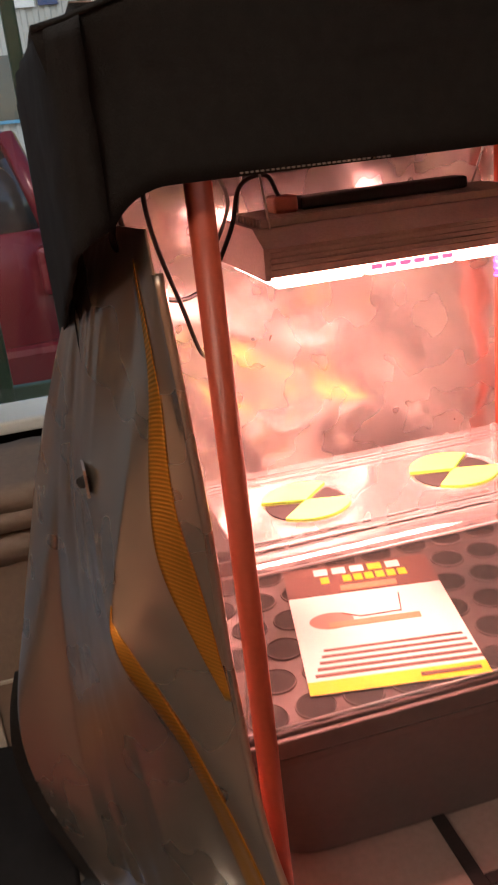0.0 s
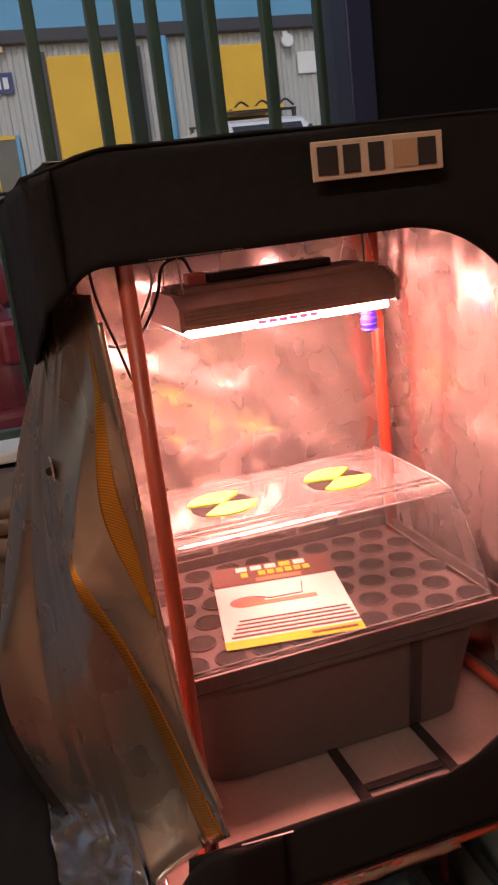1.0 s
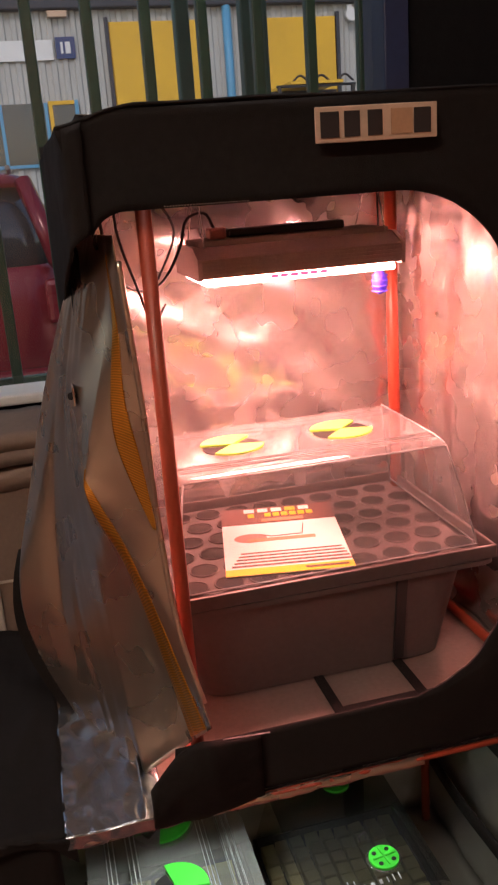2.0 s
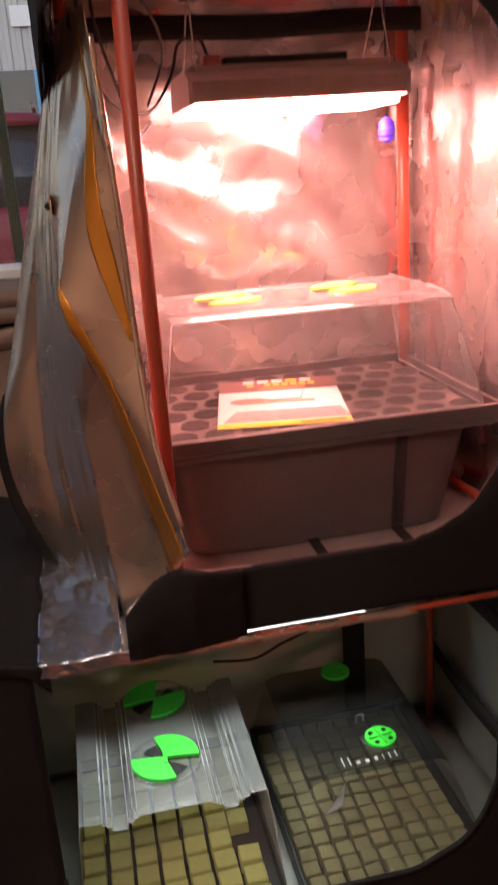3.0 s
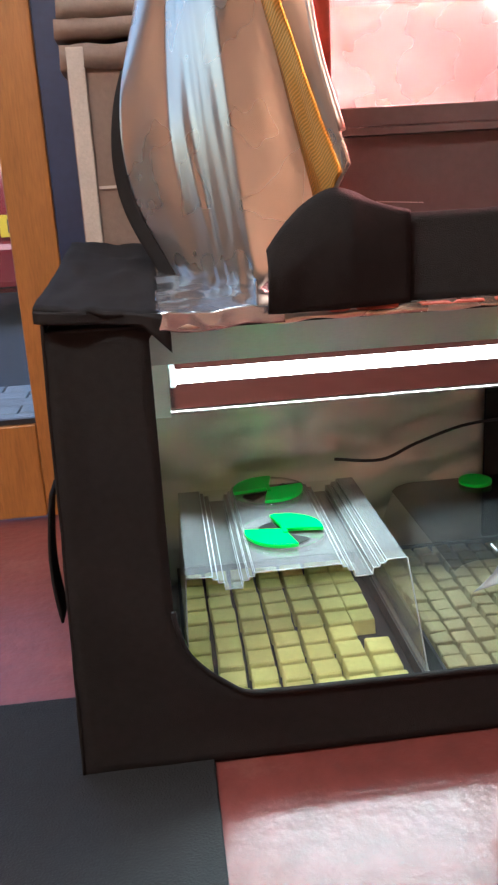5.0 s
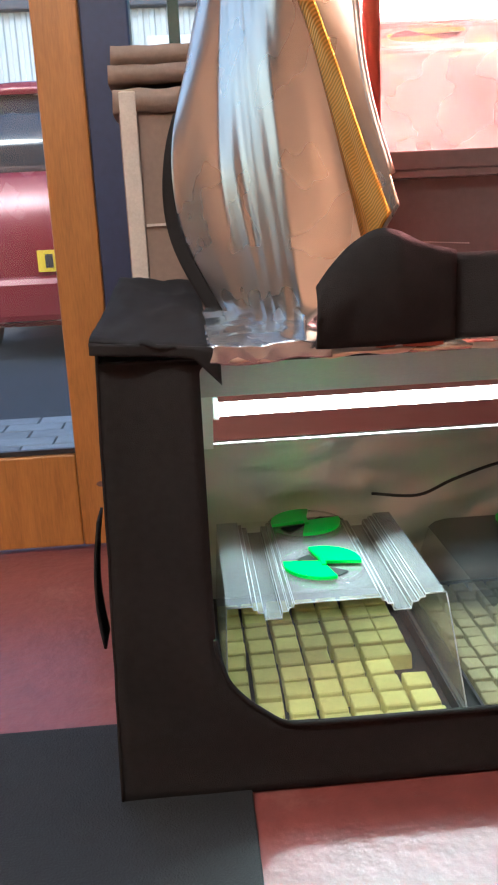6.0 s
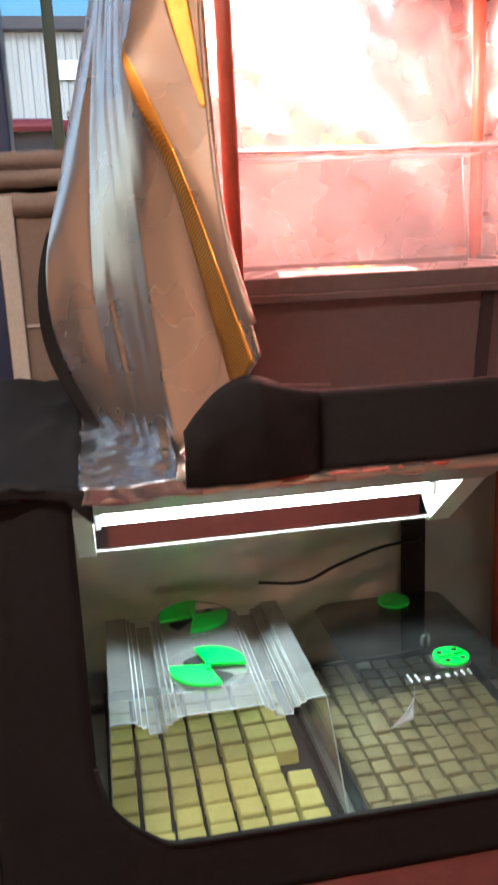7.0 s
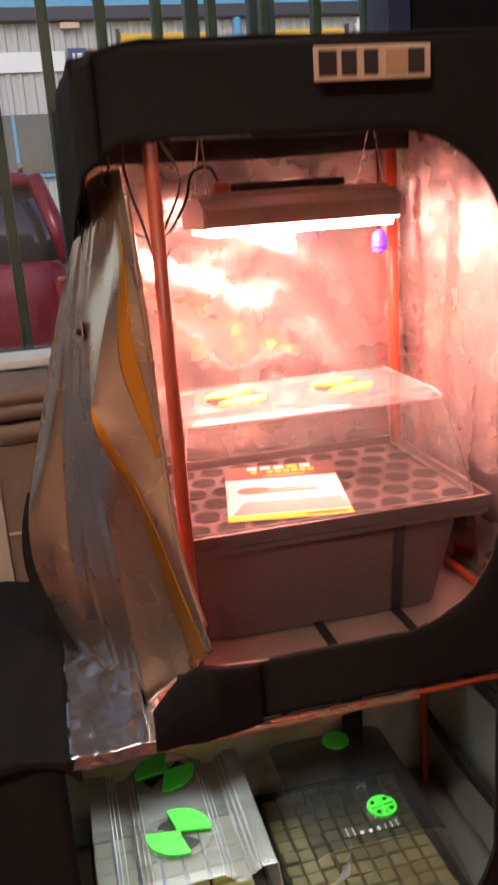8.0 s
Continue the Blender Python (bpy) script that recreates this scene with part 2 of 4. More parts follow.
VAN_WHITE = material("white_van_paint", (0.72, 0.74, 0.76), 0.3, 0, 0.05, 3)
DARK_GLASS = material("tinted_glass", (0.03, 0.035, 0.04), 0.06, 0, 0.1, 2, spec=0.8)
PLATE = material("yellow_plate", (0.75, 0.50, 0.02), 0.4, 0, 0.05, 10)
TYRE = material("tyre_rubber", (0.02, 0.02, 0.02), 0.8, 0, 0.2, 20)


# ---- mesh helpers ----
def box(x0, x1, y0, y1, z0, z1, bm=None, bevel=0.0):
    b = bmesh.new()
    m = Matrix.LocRotScale(((x0 + x1) / 2, (y0 + y1) / 2, (z0 + z1) / 2), None, (x1 - x0, y1 - y0, z1 - z0))
    bmesh.ops.create_cube(b, size=1, matrix=m)
    if bevel:
        bmesh.ops.bevel(b, geom=b.edges[:], offset=bevel, segments=2, affect="EDGES", profile=0.5)
    return merge(bm, b)


def merge(bm, b):
    """Adds b to bm, where there is one."""
    if bm is None:
        return b
    me = bpy.data.meshes.new("tmp")
    b.to_mesh(me)
    b.free()
    bm.from_mesh(me)
    bpy.data.meshes.remove(me)
    return bm


def tube(points, r, sides=8, bm=None, closed=False):
    """A round bar along a line of points."""
    b = bmesh.new()
    pts = [Vector(p) for p in points]
    rings, side = [], None
    for i, p in enumerate(pts):
        d = (pts[min(i + 1, len(pts) - 1)] - pts[max(i - 1, 0)]).normalized()
        if side is None:
            side = d.orthogonal().normalized()
        side = (side - d * side.dot(d)).normalized()
        up = d.cross(side)
        rings.append([b.verts.new(p + r * (math.cos(a) * side + math.sin(a) * up)) for a in [2 * math.pi * k / sides for k in range(sides)]])
    for q, w in zip(rings, rings[1:]):
        for k in range(sides):
            b.faces.new((q[k], q[(k + 1) % sides], w[(k + 1) % sides], w[k])).smooth = True
    b.faces.new(rings[0][::-1])
    b.faces.new(rings[-1])
    return merge(bm, b)


def curve(points, steps=6):
    """A smooth line through the points (Catmull-Rom)."""
    p = [Vector(q) for q in points]
    p = [2 * p[0] - p[1]] + p + [2 * p[-1] - p[-2]]
    out = []
    for i in range(1, len(p) - 2):
        for k in range(steps):
            t = k / steps
            out.append(0.5 * (2 * p[i] + (p[i + 1] - p[i - 1]) * t + (2 * p[i - 1] - 5 * p[i] + 4 * p[i + 1] - p[i + 2]) * t * t + (3 * p[i] - p[i - 1] - 3 * p[i + 1] + p[i + 2]) * t ** 3))
    return out + [p[-2]]


def extrude(points, depth, axis="y", bm=None):
    """A flat outline of (a, b) points pushed along an axis from depth[0] to depth[1]."""
    b = bmesh.new()
    put = {"x": lambda a, c, d: (d, a, c), "y": lambda a, c, d: (a, d, c), "z": lambda a, c, d: (a, c, d)}[axis]
    one, two = ([b.verts.new(put(a, c, d)) for a, c in points] for d in depth)
    b.faces.new(one)
    b.faces.new(two[::-1])
    for k in range(len(one)):
        j = (k + 1) % len(one)
        b.faces.new((one[k], two[k], two[j], one[j]))
    bmesh.ops.recalc_face_normals(b, faces=b.faces[:])
    return merge(bm, b)


def on_path(line, v):
    k = min(max(v, 0), 1) * (len(line) - 1)
    i = min(int(k), len(line) - 2)
    return line[i].lerp(line[i + 1], k - i)


def skin(fn, nu, nv, thick=0.0, bm=None, smooth=True):
    """A sheet fn(u, v) over 0..1, with a thickness."""
    b = bmesh.new()
    grid = [[b.verts.new(fn(i / nu, j / nv)) for j in range(nv + 1)] for i in range(nu + 1)]
    for i in range(nu):
        for j in range(nv):
            b.faces.new((grid[i][j], grid[i + 1][j], grid[i + 1][j + 1], grid[i][j + 1])).smooth = smooth
    if thick:
        b.normal_update()
        bmesh.ops.solidify(b, geom=b.faces[:], thickness=thick)
    return merge(bm, b)


def crumple(p, amp, freq, seed=0.0):
    """Folds of cloth at a place: ridged noise."""
    q = Vector(p) * freq + Vector((seed, seed * 1.7, seed * 0.6))
    return amp * (1 - 2 * abs(noise.noise(q)) + 0.4 * noise.noise(q * 2.7))


def part(name, bm, mat, parent=None, label=""):
    me = bpy.data.meshes.new(name)
    bm.to_mesh(me)
    bm.free()
    me.materials.append(mat)
    ob = new(name, me)
    if parent:
        ob.parent = parent
        ob.matrix_parent_inverse = parent.matrix_world.inverted()
    if label:
        ob["label"] = label
    return ob


def piece(name, me, parent, m):
    """One of many alike pieces on one mesh."""
    ob = new(name, me)
    ob.parent = parent
    ob.matrix_basis = m
    return ob


def mesh_of(name, bm, mat):
    me = bpy.data.meshes.new(name)
    bm.to_mesh(me)
    bm.free()
    me.materials.append(mat)
    return me


def thing(name, label, category, group="", kind="", at=(0, 0, 0)):
    e = new(name)
    e.empty_display_size = 0.05
    e.matrix_world = Matrix.Translation(at)
    bpy.context.view_layer.update()
    return tagged(e, label, category, group, kind)


def structure(name, bm, mat, label, category):
    return tagged(part(name, bm, mat), label, category, kind="structure")


def rounded(x0, x1, z0, z1, radii, steps=8):
    """A rounded rectangle, from the lower left round to the right: radii ll, lr, ur, ul."""
    out = []
    for (cx, cz, sx, sz, r, a0) in ((x0, z0, 1, 1, radii[0], 180), (x1, z0, -1, 1, radii[1], 270), (x1, z1, -1, -1, radii[2], 0), (x0, z1, 1, -1, radii[3], 90)):
        for k in range(steps + 1):
            a = radians(a0 + 90 * k / steps)
            out.append((cx + sx * r + r * math.cos(a), cz + sz * r + r * math.sin(a)))
    return out


def ring_panel(outer, inner, y, thick, amp, freq, rows=6, edge=0.0, closed=True):
    """A fabric front with an opening: outer and inner outlines of equally many points, joined by rows of cloth."""
    b = bmesh.new()
    n, loops = len(outer), []
    for k in range(rows + 1):
        t = k / rows
        lp = []
        for (ax, az), (cx, cz) in zip(outer, inner):
            x, z = ax + (cx - ax) * t, az + (cz - az) * t
            dy = crumple((x, y, z), amp, freq) * (0.3 + 0.7 * math.sin(math.pi * min(t * 1.1, 1)))
            lp.append(b.verts.new((x, y + dy - edge * t, z)))
        loops.append(lp)
    for q, w in zip(loops, loops[1:]):
        for k in range(n if closed else n - 1):
            j = (k + 1) % n
            b.faces.new((q[k], q[j], w[j], w[k])).smooth = True
    b.normal_update()
    bmesh.ops.solidify(b, geom=b.faces[:], thickness=thick)
    return b


def frame_outline(x0, x1, z0, z1, like):
    """Points of a rectangle's rim, one for each point of an inner outline, by the way they face."""
    cx, cz = (x0 + x1) / 2, (z0 + z1) / 2
    ix0, ix1, iz0, iz1 = min(p[0] for p in like), max(p[0] for p in like), min(p[1] for p in like), max(p[1] for p in like)
    out = []
    for x, z in like:
        u, v = (x - (ix0 + ix1) / 2) / (ix1 - ix0) * 2, (z - (iz0 + iz1) / 2) / (iz1 - iz0) * 2
        s = 1 / max(abs(u), abs(v))
        u, v = u * s, v * s
        px, pz = cx + u * (x1 - x0) / 2, cz + v * (z1 - z0) / 2
        out.append((px, pz))
    return out


# ---- the room ----
floor = structure("floor", box(-2.2, 2.6, -2.4, 1.5, -0.08, 0.0), RED_FLOOR, "worn red painted concrete shop floor", "floor")
structure("floor_mat", box(-1.6, 0.035, -2.0, 0.80, 0.001, 0.007, bevel=0.002), MAT, "dark blue-grey rubber mat on the red floor", "mat")
structure("wall_south", box(-2.3, 2.7, -2.5, -2.4, 0, 2.6), WARM_WALL, "warm beige plastered wall behind the shop floor", "wall")
structure("wall_west", box(-2.3, -2.2, -2.4, 1.5, 0, 2.6), WARM_WALL, "warm beige plastered side wall of the shop", "wall")
structure("wall_east", box(2.6, 2.7, -2.4, 1.5, 0, 2.6), WARM_WALL, "warm beige plastered side wall of the shop", "wall")
# Ceiling lights out of view, added to brighten the room and the door film.
for x, yc, glow in ((0.30, 0.74, OVERHEAD_FILL), (-0.9, -0.9, WARM_FILL)):
    cl = thing("fill_light", "unseen ceiling light, added to fill the room", "ceiling light", "ceiling lights", at=(x, yc, 2.6))
    part("housing", box(x - 0.65, x + 0.65, yc - 0.09, yc + 0.09, 2.555, 2.6, bevel=0.006), WHITE_PAINT, cl)
    part("diffuser", box(x - 0.63, x + 0.63, yc - 0.07, yc + 0.07, 2.535, 2.554, bevel=0.006), glow, cl, "lit diffuser")
structure("ceiling", box(-2.3, 2.7, -2.5, 1.56, 2.6, 2.7), CEILING, "plain grey plaster ceiling", "ceiling")
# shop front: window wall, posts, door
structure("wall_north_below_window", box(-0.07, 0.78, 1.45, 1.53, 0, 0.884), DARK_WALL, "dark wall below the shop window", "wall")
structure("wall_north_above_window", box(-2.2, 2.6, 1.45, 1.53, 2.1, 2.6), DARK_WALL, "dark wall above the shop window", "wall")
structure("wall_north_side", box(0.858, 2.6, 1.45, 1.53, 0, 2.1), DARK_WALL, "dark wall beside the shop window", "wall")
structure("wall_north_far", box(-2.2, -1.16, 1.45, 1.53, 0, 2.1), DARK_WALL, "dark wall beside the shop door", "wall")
structure("window_post_blue", box(0.795, 0.848, 1.43, 1.54, 0, 2.1, bevel=0.004), BLUE_FRAME, "dark blue painted window post", "window frame")
structure("door_post_blue", box(-0.157, -0.072, 1.43, 1.54, 0, 2.1, bevel=0.004), BLUE_FRAME, "dark blue painted post between door and window", "door frame")
structure("window_sill", box(-0.07, 0.795, 1.39, 1.50, 0.885, 0.905, bevel=0.004), WHITE_PAINT, "white painted window sill", "window sill")
win = tagged(new("window_1"), "large shop window pane with a view of the yard", "window", kind="structure")
p = part("pane", box(-0.07, 0.795, 1.488, 1.493, 0.906, 2.1), GLASS, win)
p.visible_shadow = False
door = tagged(new("door_1"), "orange-stained pine shop door with a glass pane", "door", kind="structure")
part("stile", box(-0.245, -0.16, 1.45, 1.50, 0.01, 2.08, bevel=0.004), PINE, door)
part("stile", box(-1.15, -1.065, 1.45, 1.50, 0.01, 2.08, bevel=0.004), PINE, door)
part("bottom_rail", box(-1.064, -0.246, 1.452, 1.498, 0.01, 0.205, bevel=0.004), PINE, door)
part("top_rail", box(-1.064, -0.246, 1.452, 1.498, 1.95, 2.08, bevel=0.004), PINE, door)
p = part("pane", box(-1.064, -0.246, 1.472, 1.477, 0.206, 1.949), GLASS, door)
p.visible_shadow = False
part("glazing_bead", box(-1.064, -0.246, 1.458, 1.470, 0.206, 0.216), BLACK_PLASTIC, door)
for z, x in ((0.14, -0.20), (0.06, -0.19)):
    b = bmesh.new()
    bmesh.ops.create_uvsphere(b, u_segments=10, v_segments=6, radius=0.008, matrix=Matrix.LocRotScale((x, 1.451, z), None, (1.3, 0.3, 0.8)))
    part("knot", b, BROWN_INK, door)

# ---- outside ----
def outside_ground(u, v):
    y = 1.54 + 140 * v ** 2.2
    x = -60 + 130 * u
    return (x, y, -0.06 + min(max(y - 6, 0) * 0.098, 1.25))
structure("ground", skin(outside_ground, 20, 60), ASPHALT, "grey asphalt yard rising to the units", "ground")
pavement = structure("pavement", box(-1.6, 0.9, 1.56, 2.95, -0.058, -0.052), ASPHALT, "pale block paving outside the shop door", "pavement")

b = box(-0.099, 0.099, -0.0495, 0.0495, 0, 0.012, bevel=0.003)
PAVE = mesh_of("paver", b, PAVER)
for j in range(13):
    for i in range(12):
        piece("paver", PAVE, pavement, pose(-1.49 + 0.205 * i + (0.1 if j % 2 else 0), 1.63 + 0.104 * j, -0.052 + 0.002 * random.random(), 0, 0, random.uniform(-0.8, 0.8)))

fence = thing("railing", "dark green steel bar railing outside the window", "railing", at=(0.3, 1.65, -0.05))
for k in range(-3, 9):
    x = 0.245 + 0.1185 * k
    part("bar", box(x - 0.0115, x + 0.0115, 1.638, 1.662, 0.0 if k > -3 else 0.0, 2.4, bevel=0.004), FENCE_GREEN, fence)
part("rail", box(-0.14, 1.26, 1.664, 1.684, 0.855, 0.885, bevel=0.003), FENCE_GREEN, fence)
part("rail", box(-0.14, 1.26, 1.664, 1.684, -0.04, 0.0, bevel=0.003), FENCE_GREEN, fence)
for x, w in ((0.60, 0.022), (0.82, 0.042)):
    t = thing("fence_post", "weathered blue-green fence post", "post", "fence posts", at=(x, 2.5, -0.05))
    part("shaft", box(x - w, x + w, 2.45, 2.50, -0.06, 2.6, bevel=0.006), POST_GREEN, t)
    part("cap", box(x - w - 0.005, x + w + 0.005, 2.445, 2.505, 2.6, 2.62, bevel=0.004), POST_GREEN, t)

unit = thing("industrial_unit", "pale grey corrugated industrial unit with yellow shutters", "building", at=(5, 20, 1.2))
b = bmesh.new()
prof = []
for k in range(120):
    x = -14 + 0.25 * k
    prof += [(x, 20.0), (x + 0.10, 20.0), (x + 0.13, 19.96), (x + 0.22, 19.96)]
lo, hi = [b.verts.new((x, y, 1.0)) for x, y in prof], [b.verts.new((x, y, 5.15)) for x, y in prof]
for k in range(len(prof) - 1):
    b.faces.new((lo[k], lo[k + 1], hi[k + 1], hi[k]))
part("cladding", b, CLADDING, unit)
part("core", box(-14, 16, 20.02, 32, 0.9, 5.6), CLADDING, unit)
part("gutter", box(-14, 16, 19.75, 20.01, 5.12, 5.40, bevel=0.03), DARK_TRIM, unit)
part("fascia", box(-14, 16, 19.85, 20.01, 5.41, 6.5), SKY_BLUE, unit, "blue fascia band")
part("roof", extrude([(19.8, 6.5), (32, 6.5), (26, 7.2)], (-14, 16), "x"), DARK_TRIM, unit)
for x0, x1 in ((2.42, 4.42), (5.72, 7.62)):
    sd = part("roller_shutter", box(x0, x1, 19.90, 19.95, 1.15, 4.86), YELLOW_DOOR, unit, "closed yellow roller shutter")
    for k in range(24):
        z = 1.2 + 0.152 * k
        part("slat", box(x0 + 0.02, x1 - 0.02, 19.87, 19.899, z, z + 0.1516, bevel=0.002), YELLOW_DOOR, sd)
    part("jamb", box(x0 - 0.09, x0 - 0.01, 19.84, 19.95, 1.15, 4.95), DARK_TRIM, sd)
    part("jamb", box(x1 + 0.01, x1 + 0.09, 19.84, 19.95, 1.15, 4.95), DARK_TRIM, sd)
part("downpipe", tube([(5.05, 19.86, 1.2), (5.05, 19.86, 5.3)], 0.10, 12), SKY_BLUE, unit, "blue downpipe")
sg = part("number_sign", box(1.25, 1.66, 19.90, 19.94, 4.17, 4.60), SIGN_BLUE, unit, "navy sign with plain white bars")
part("bar", box(1.35, 1.40, 19.885, 19.899, 4.27, 4.50), WHITE_SIGN, sg)
part("bar", box(1.45, 1.56, 19.885, 19.899, 4.27, 4.50), WHITE_SIGN, sg)
part("signboard", box(-0.45, 1.18, 19.90, 19.94, 4.15, 4.55), WHITE_SIGN, unit, "blank white signboard")
part("signboard", box(8.25, 8.95, 19.90, 19.94, 4.15, 4.62), WHITE_SIGN, unit, "blank white signboard")
part("vent_box", box(1.15, 1.55, 19.80, 19.95, 4.98, 5.1), BADGE, unit)
lampo = part("wall_lamp", tube([(7.98, 19.9, 4.86), (7.98, 19.72, 4.86)], 0.14, 14), WHITE_SIGN, unit, "round white wall lamp")
part("bracket", box(7.92, 8.04, 19.86, 19.95, 4.95, 5.08), WHITE_SIGN, lampo)
# entrance with windows
ent = part("entrance_door", box(1.02, 1.50, 19.93, 19.95, 1.15, 3.25), DARK_GLASS, unit, "glazed entrance with yellow frame")
part("door_frame", box(0.94, 1.02, 19.88, 19.95, 1.15, 3.33), YELLOW_DOOR, ent)
part("door_frame", box(1.50, 1.58, 19.88, 19.95, 1.15, 3.33), SKY_BLUE, ent)
part("door_frame", box(1.021, 1.499, 19.88, 19.95, 3.25, 3.33), YELLOW_DOOR, ent)
part("kick_plate", box(1.021, 1.499, 19.90, 19.929, 1.15, 1.45), YELLOW_DOOR, ent)
wn = part("shop_window", box(-3.2, 0.92, 19.93, 19.95, 2.05, 3.30), DARK_GLASS, unit, "dark glazed office windows")
for x in (-3.2, -2.1, -1.0, -0.12, 0.84):
    part("window_frame", box(x, x + 0.07, 19.88, 19.929, 2.05, 3.30), SKY_BLUE, wn)
part("window_frame", box(-3.2, 0.92, 19.87, 19.93, 1.98, 2.049), SKY_BLUE, wn)


def build_car():
    car = thing("car", "dark red hatchback parked with its tail to the window", "car", at=(-0.5, 6.0, -0.06))
    x0, hw, y0 = -0.5, 0.80, 4.4

    def shell(levels, sub):
        b = bmesh.new()
        rows = []
        for z, ya, yb, w in levels:
            ring = []
            for k in range(sub):
                a = 2 * math.pi * k / sub
                c, s_ = math.cos(a), math.sin(a)
                ex = 0.28
                ring.append(b.verts.new((x0 + w * math.copysign(abs(c) ** ex, c), (ya + yb) / 2 + (yb - ya) / 2 * math.copysign(abs(s_) ** ex, s_), z)))
            rows.append(ring)
        for q, w2 in zip(rows, rows[1:]):
            for k in range(sub):
                b.faces.new((q[k], q[(k + 1) % sub], w2[(k + 1) % sub], w2[k])).smooth = True
        b.faces.new(rows[0][::-1])
        b.faces.new(rows[-1])
        return b
    body = part("body", shell([(0.12, y0 + 0.15, y0 + 3.7, 0.74), (0.25, y0 + 0.03, y0 + 3.8, 0.80), (0.45, y0, y0 + 3.85, 0.82), (0.65, y0 + 0.02, y0 + 3.8, 0.82), (0.90, y0 + 0.07, y0 + 3.5, 0.79), (0.93, y0 + 0.10, y0 + 3.4, 0.77)], 48), CAR_RED, car)
    cab = part("cabin", shell([(0.931, y0 + 0.12, y0 + 2.7, 0.755), (1.15, y0 + 0.24, y0 + 2.4, 0.68), (1.34, y0 + 0.38, y0 + 2.0, 0.60)], 48), DARK_GLASS, car, "tinted window glass")
    part("roof", shell([(1.341, y0 + 0.33, y0 + 2.05, 0.63), (1.40, y0 + 0.36, y0 + 2.0, 0.60), (1.43, y0 + 0.5, y0 + 1.8, 0.5)], 48), CAR_RED, car)
    for s_ in (-1, 1):
        part("pillar", tube([(x0 + s_ * 0.72, y0 + 0.12, 0.93), (x0 + s_ * 0.655, y0 + 0.25, 1.17), (x0 + s_ * 0.59, y0 + 0.38, 1.37)], 0.05, 8), CAR_RED, car)
        part("tail_light", box(x0 + s_ * 0.70 - 0.07, x0 + s_ * 0.70 + 0.07, y0 - 0.005, y0 + 0.1, 0.62, 0.86, bevel=0.03), CAR_RED, car, "red tail light")
        part("roof_bar", tube([(x0 + s_ * 0.52, y0 + 0.5, 1.45), (x0 + s_ * 0.52, y0 + 1.9, 1.45)], 0.015, 8), STEEL, car)
        for yw in (0.75, 3.1):
            wh = part("wheel", tube([(x0 + s_ * 0.68, y0 + yw, 0.24), (x0 + s_ * 0.83, y0 + yw, 0.24)], 0.30, 24), TYRE, car)
            part("rim", tube([(x0 + s_ * 0.831, y0 + yw, 0.24), (x0 + s_ * 0.845, y0 + yw, 0.24)], 0.19, 20), STEEL, wh)
    bp = part("bumper", box(x0 - 0.78, x0 + 0.78, y0 - 0.06, y0 + 0.12, 0.16, 0.40, bevel=0.04), CAR_RED, car)
    pl = part("number_plate", box(x0 - 0.26, x0 + 0.26, y0 - 0.022, y0 + 0.02, 0.42, 0.53), PLATE, car, "yellow plate with plain dark bars")
    for k in range(6):
        part("bar", box(x0 - 0.22 + 0.075 * k, x0 - 0.18 + 0.075 * k, y0 - 0.026, y0 - 0.0225, 0.44, 0.51), INK, pl)
    return car


build_car()


def build_van():
    van = thing("van", "white panel van with a roof rack", "van", at=(5.2, 16, 0.6))
    y0 = 14.0
    b = extrude([(y0, 1.0), (y0, 1.75), (y0 + 0.5, 1.95), (y0 + 0.95, 2.55), (y0 + 1.3, 2.66), (y0 + 4.2, 2.66), (y0 + 4.3, 1.0)], (4.35, 6.05), "x")
    bmesh.ops.bevel(b, geom=b.edges[:], offset=0.08, segments=3, affect="EDGES")
    part("body", b, VAN_WHITE, van)
    b = extrude([(y0 + 0.49, 1.97), (y0 + 0.90, 2.50), (y0 + 0.88, 2.51), (y0 + 0.47, 1.98)], (4.55, 5.85), "x")
    part("windscreen", b, DARK_GLASS, van, "dark windscreen")
    for x in (4.36, 6.04):
        part("side_window", box(x - 0.02, x + 0.02, y0 + 0.85, y0 + 1.6, 2.0, 2.45), DARK_GLASS, van)
    rk = part("roof_rack", tube([(4.45, y0 + 1.3, 2.78), (5.95, y0 + 1.3, 2.78)], 0.025, 8), BLACK_PLASTIC, van)
    for yy in (2.3, 3.4):
        part("cross_bar", tube([(4.45, y0 + yy, 2.78), (5.95, y0 + yy, 2.78)], 0.025, 8), BLACK_PLASTIC, rk)
    for x in (4.5, 5.9):
        for yy in (1.3, 2.3, 3.4):
            part("foot", box(x - 0.03, x + 0.03, y0 + yy - 0.03, y0 + yy + 0.03, 2.64, 2.78), BLACK_PLASTIC, rk)
    part("ladder", box(4.7, 5.7, y0 + 1.25, y0 + 4.0, 2.81, 2.86), YELLOW_DOOR, rk, "yellow ladder")
    for x in (4.9, 5.3, 5.75):
        part("strap", tube(curve([(x - 0.16, y0 + 1.3, 2.84), (x, y0 + 1.3, 2.95), (x + 0.16, y0 + 1.3, 2.84)]), 0.02, 6), BLACK_PLASTIC, rk)
    for x in (4.42, 5.98):
        for yy in (0.8, 3.5):
            w = part("wheel", tube([(x - 0.1, y0 + yy, 0.98), (x + 0.1, y0 + yy, 0.98)], 0.33, 20), TYRE, van)
            part("hub", tube([(x - 0.12, y0 + yy, 0.98), (x + 0.12, y0 + yy, 0.98)], 0.15, 16), STEEL, w)
    van.location.x += 0.30
    van.location.z += 0.13


build_van()

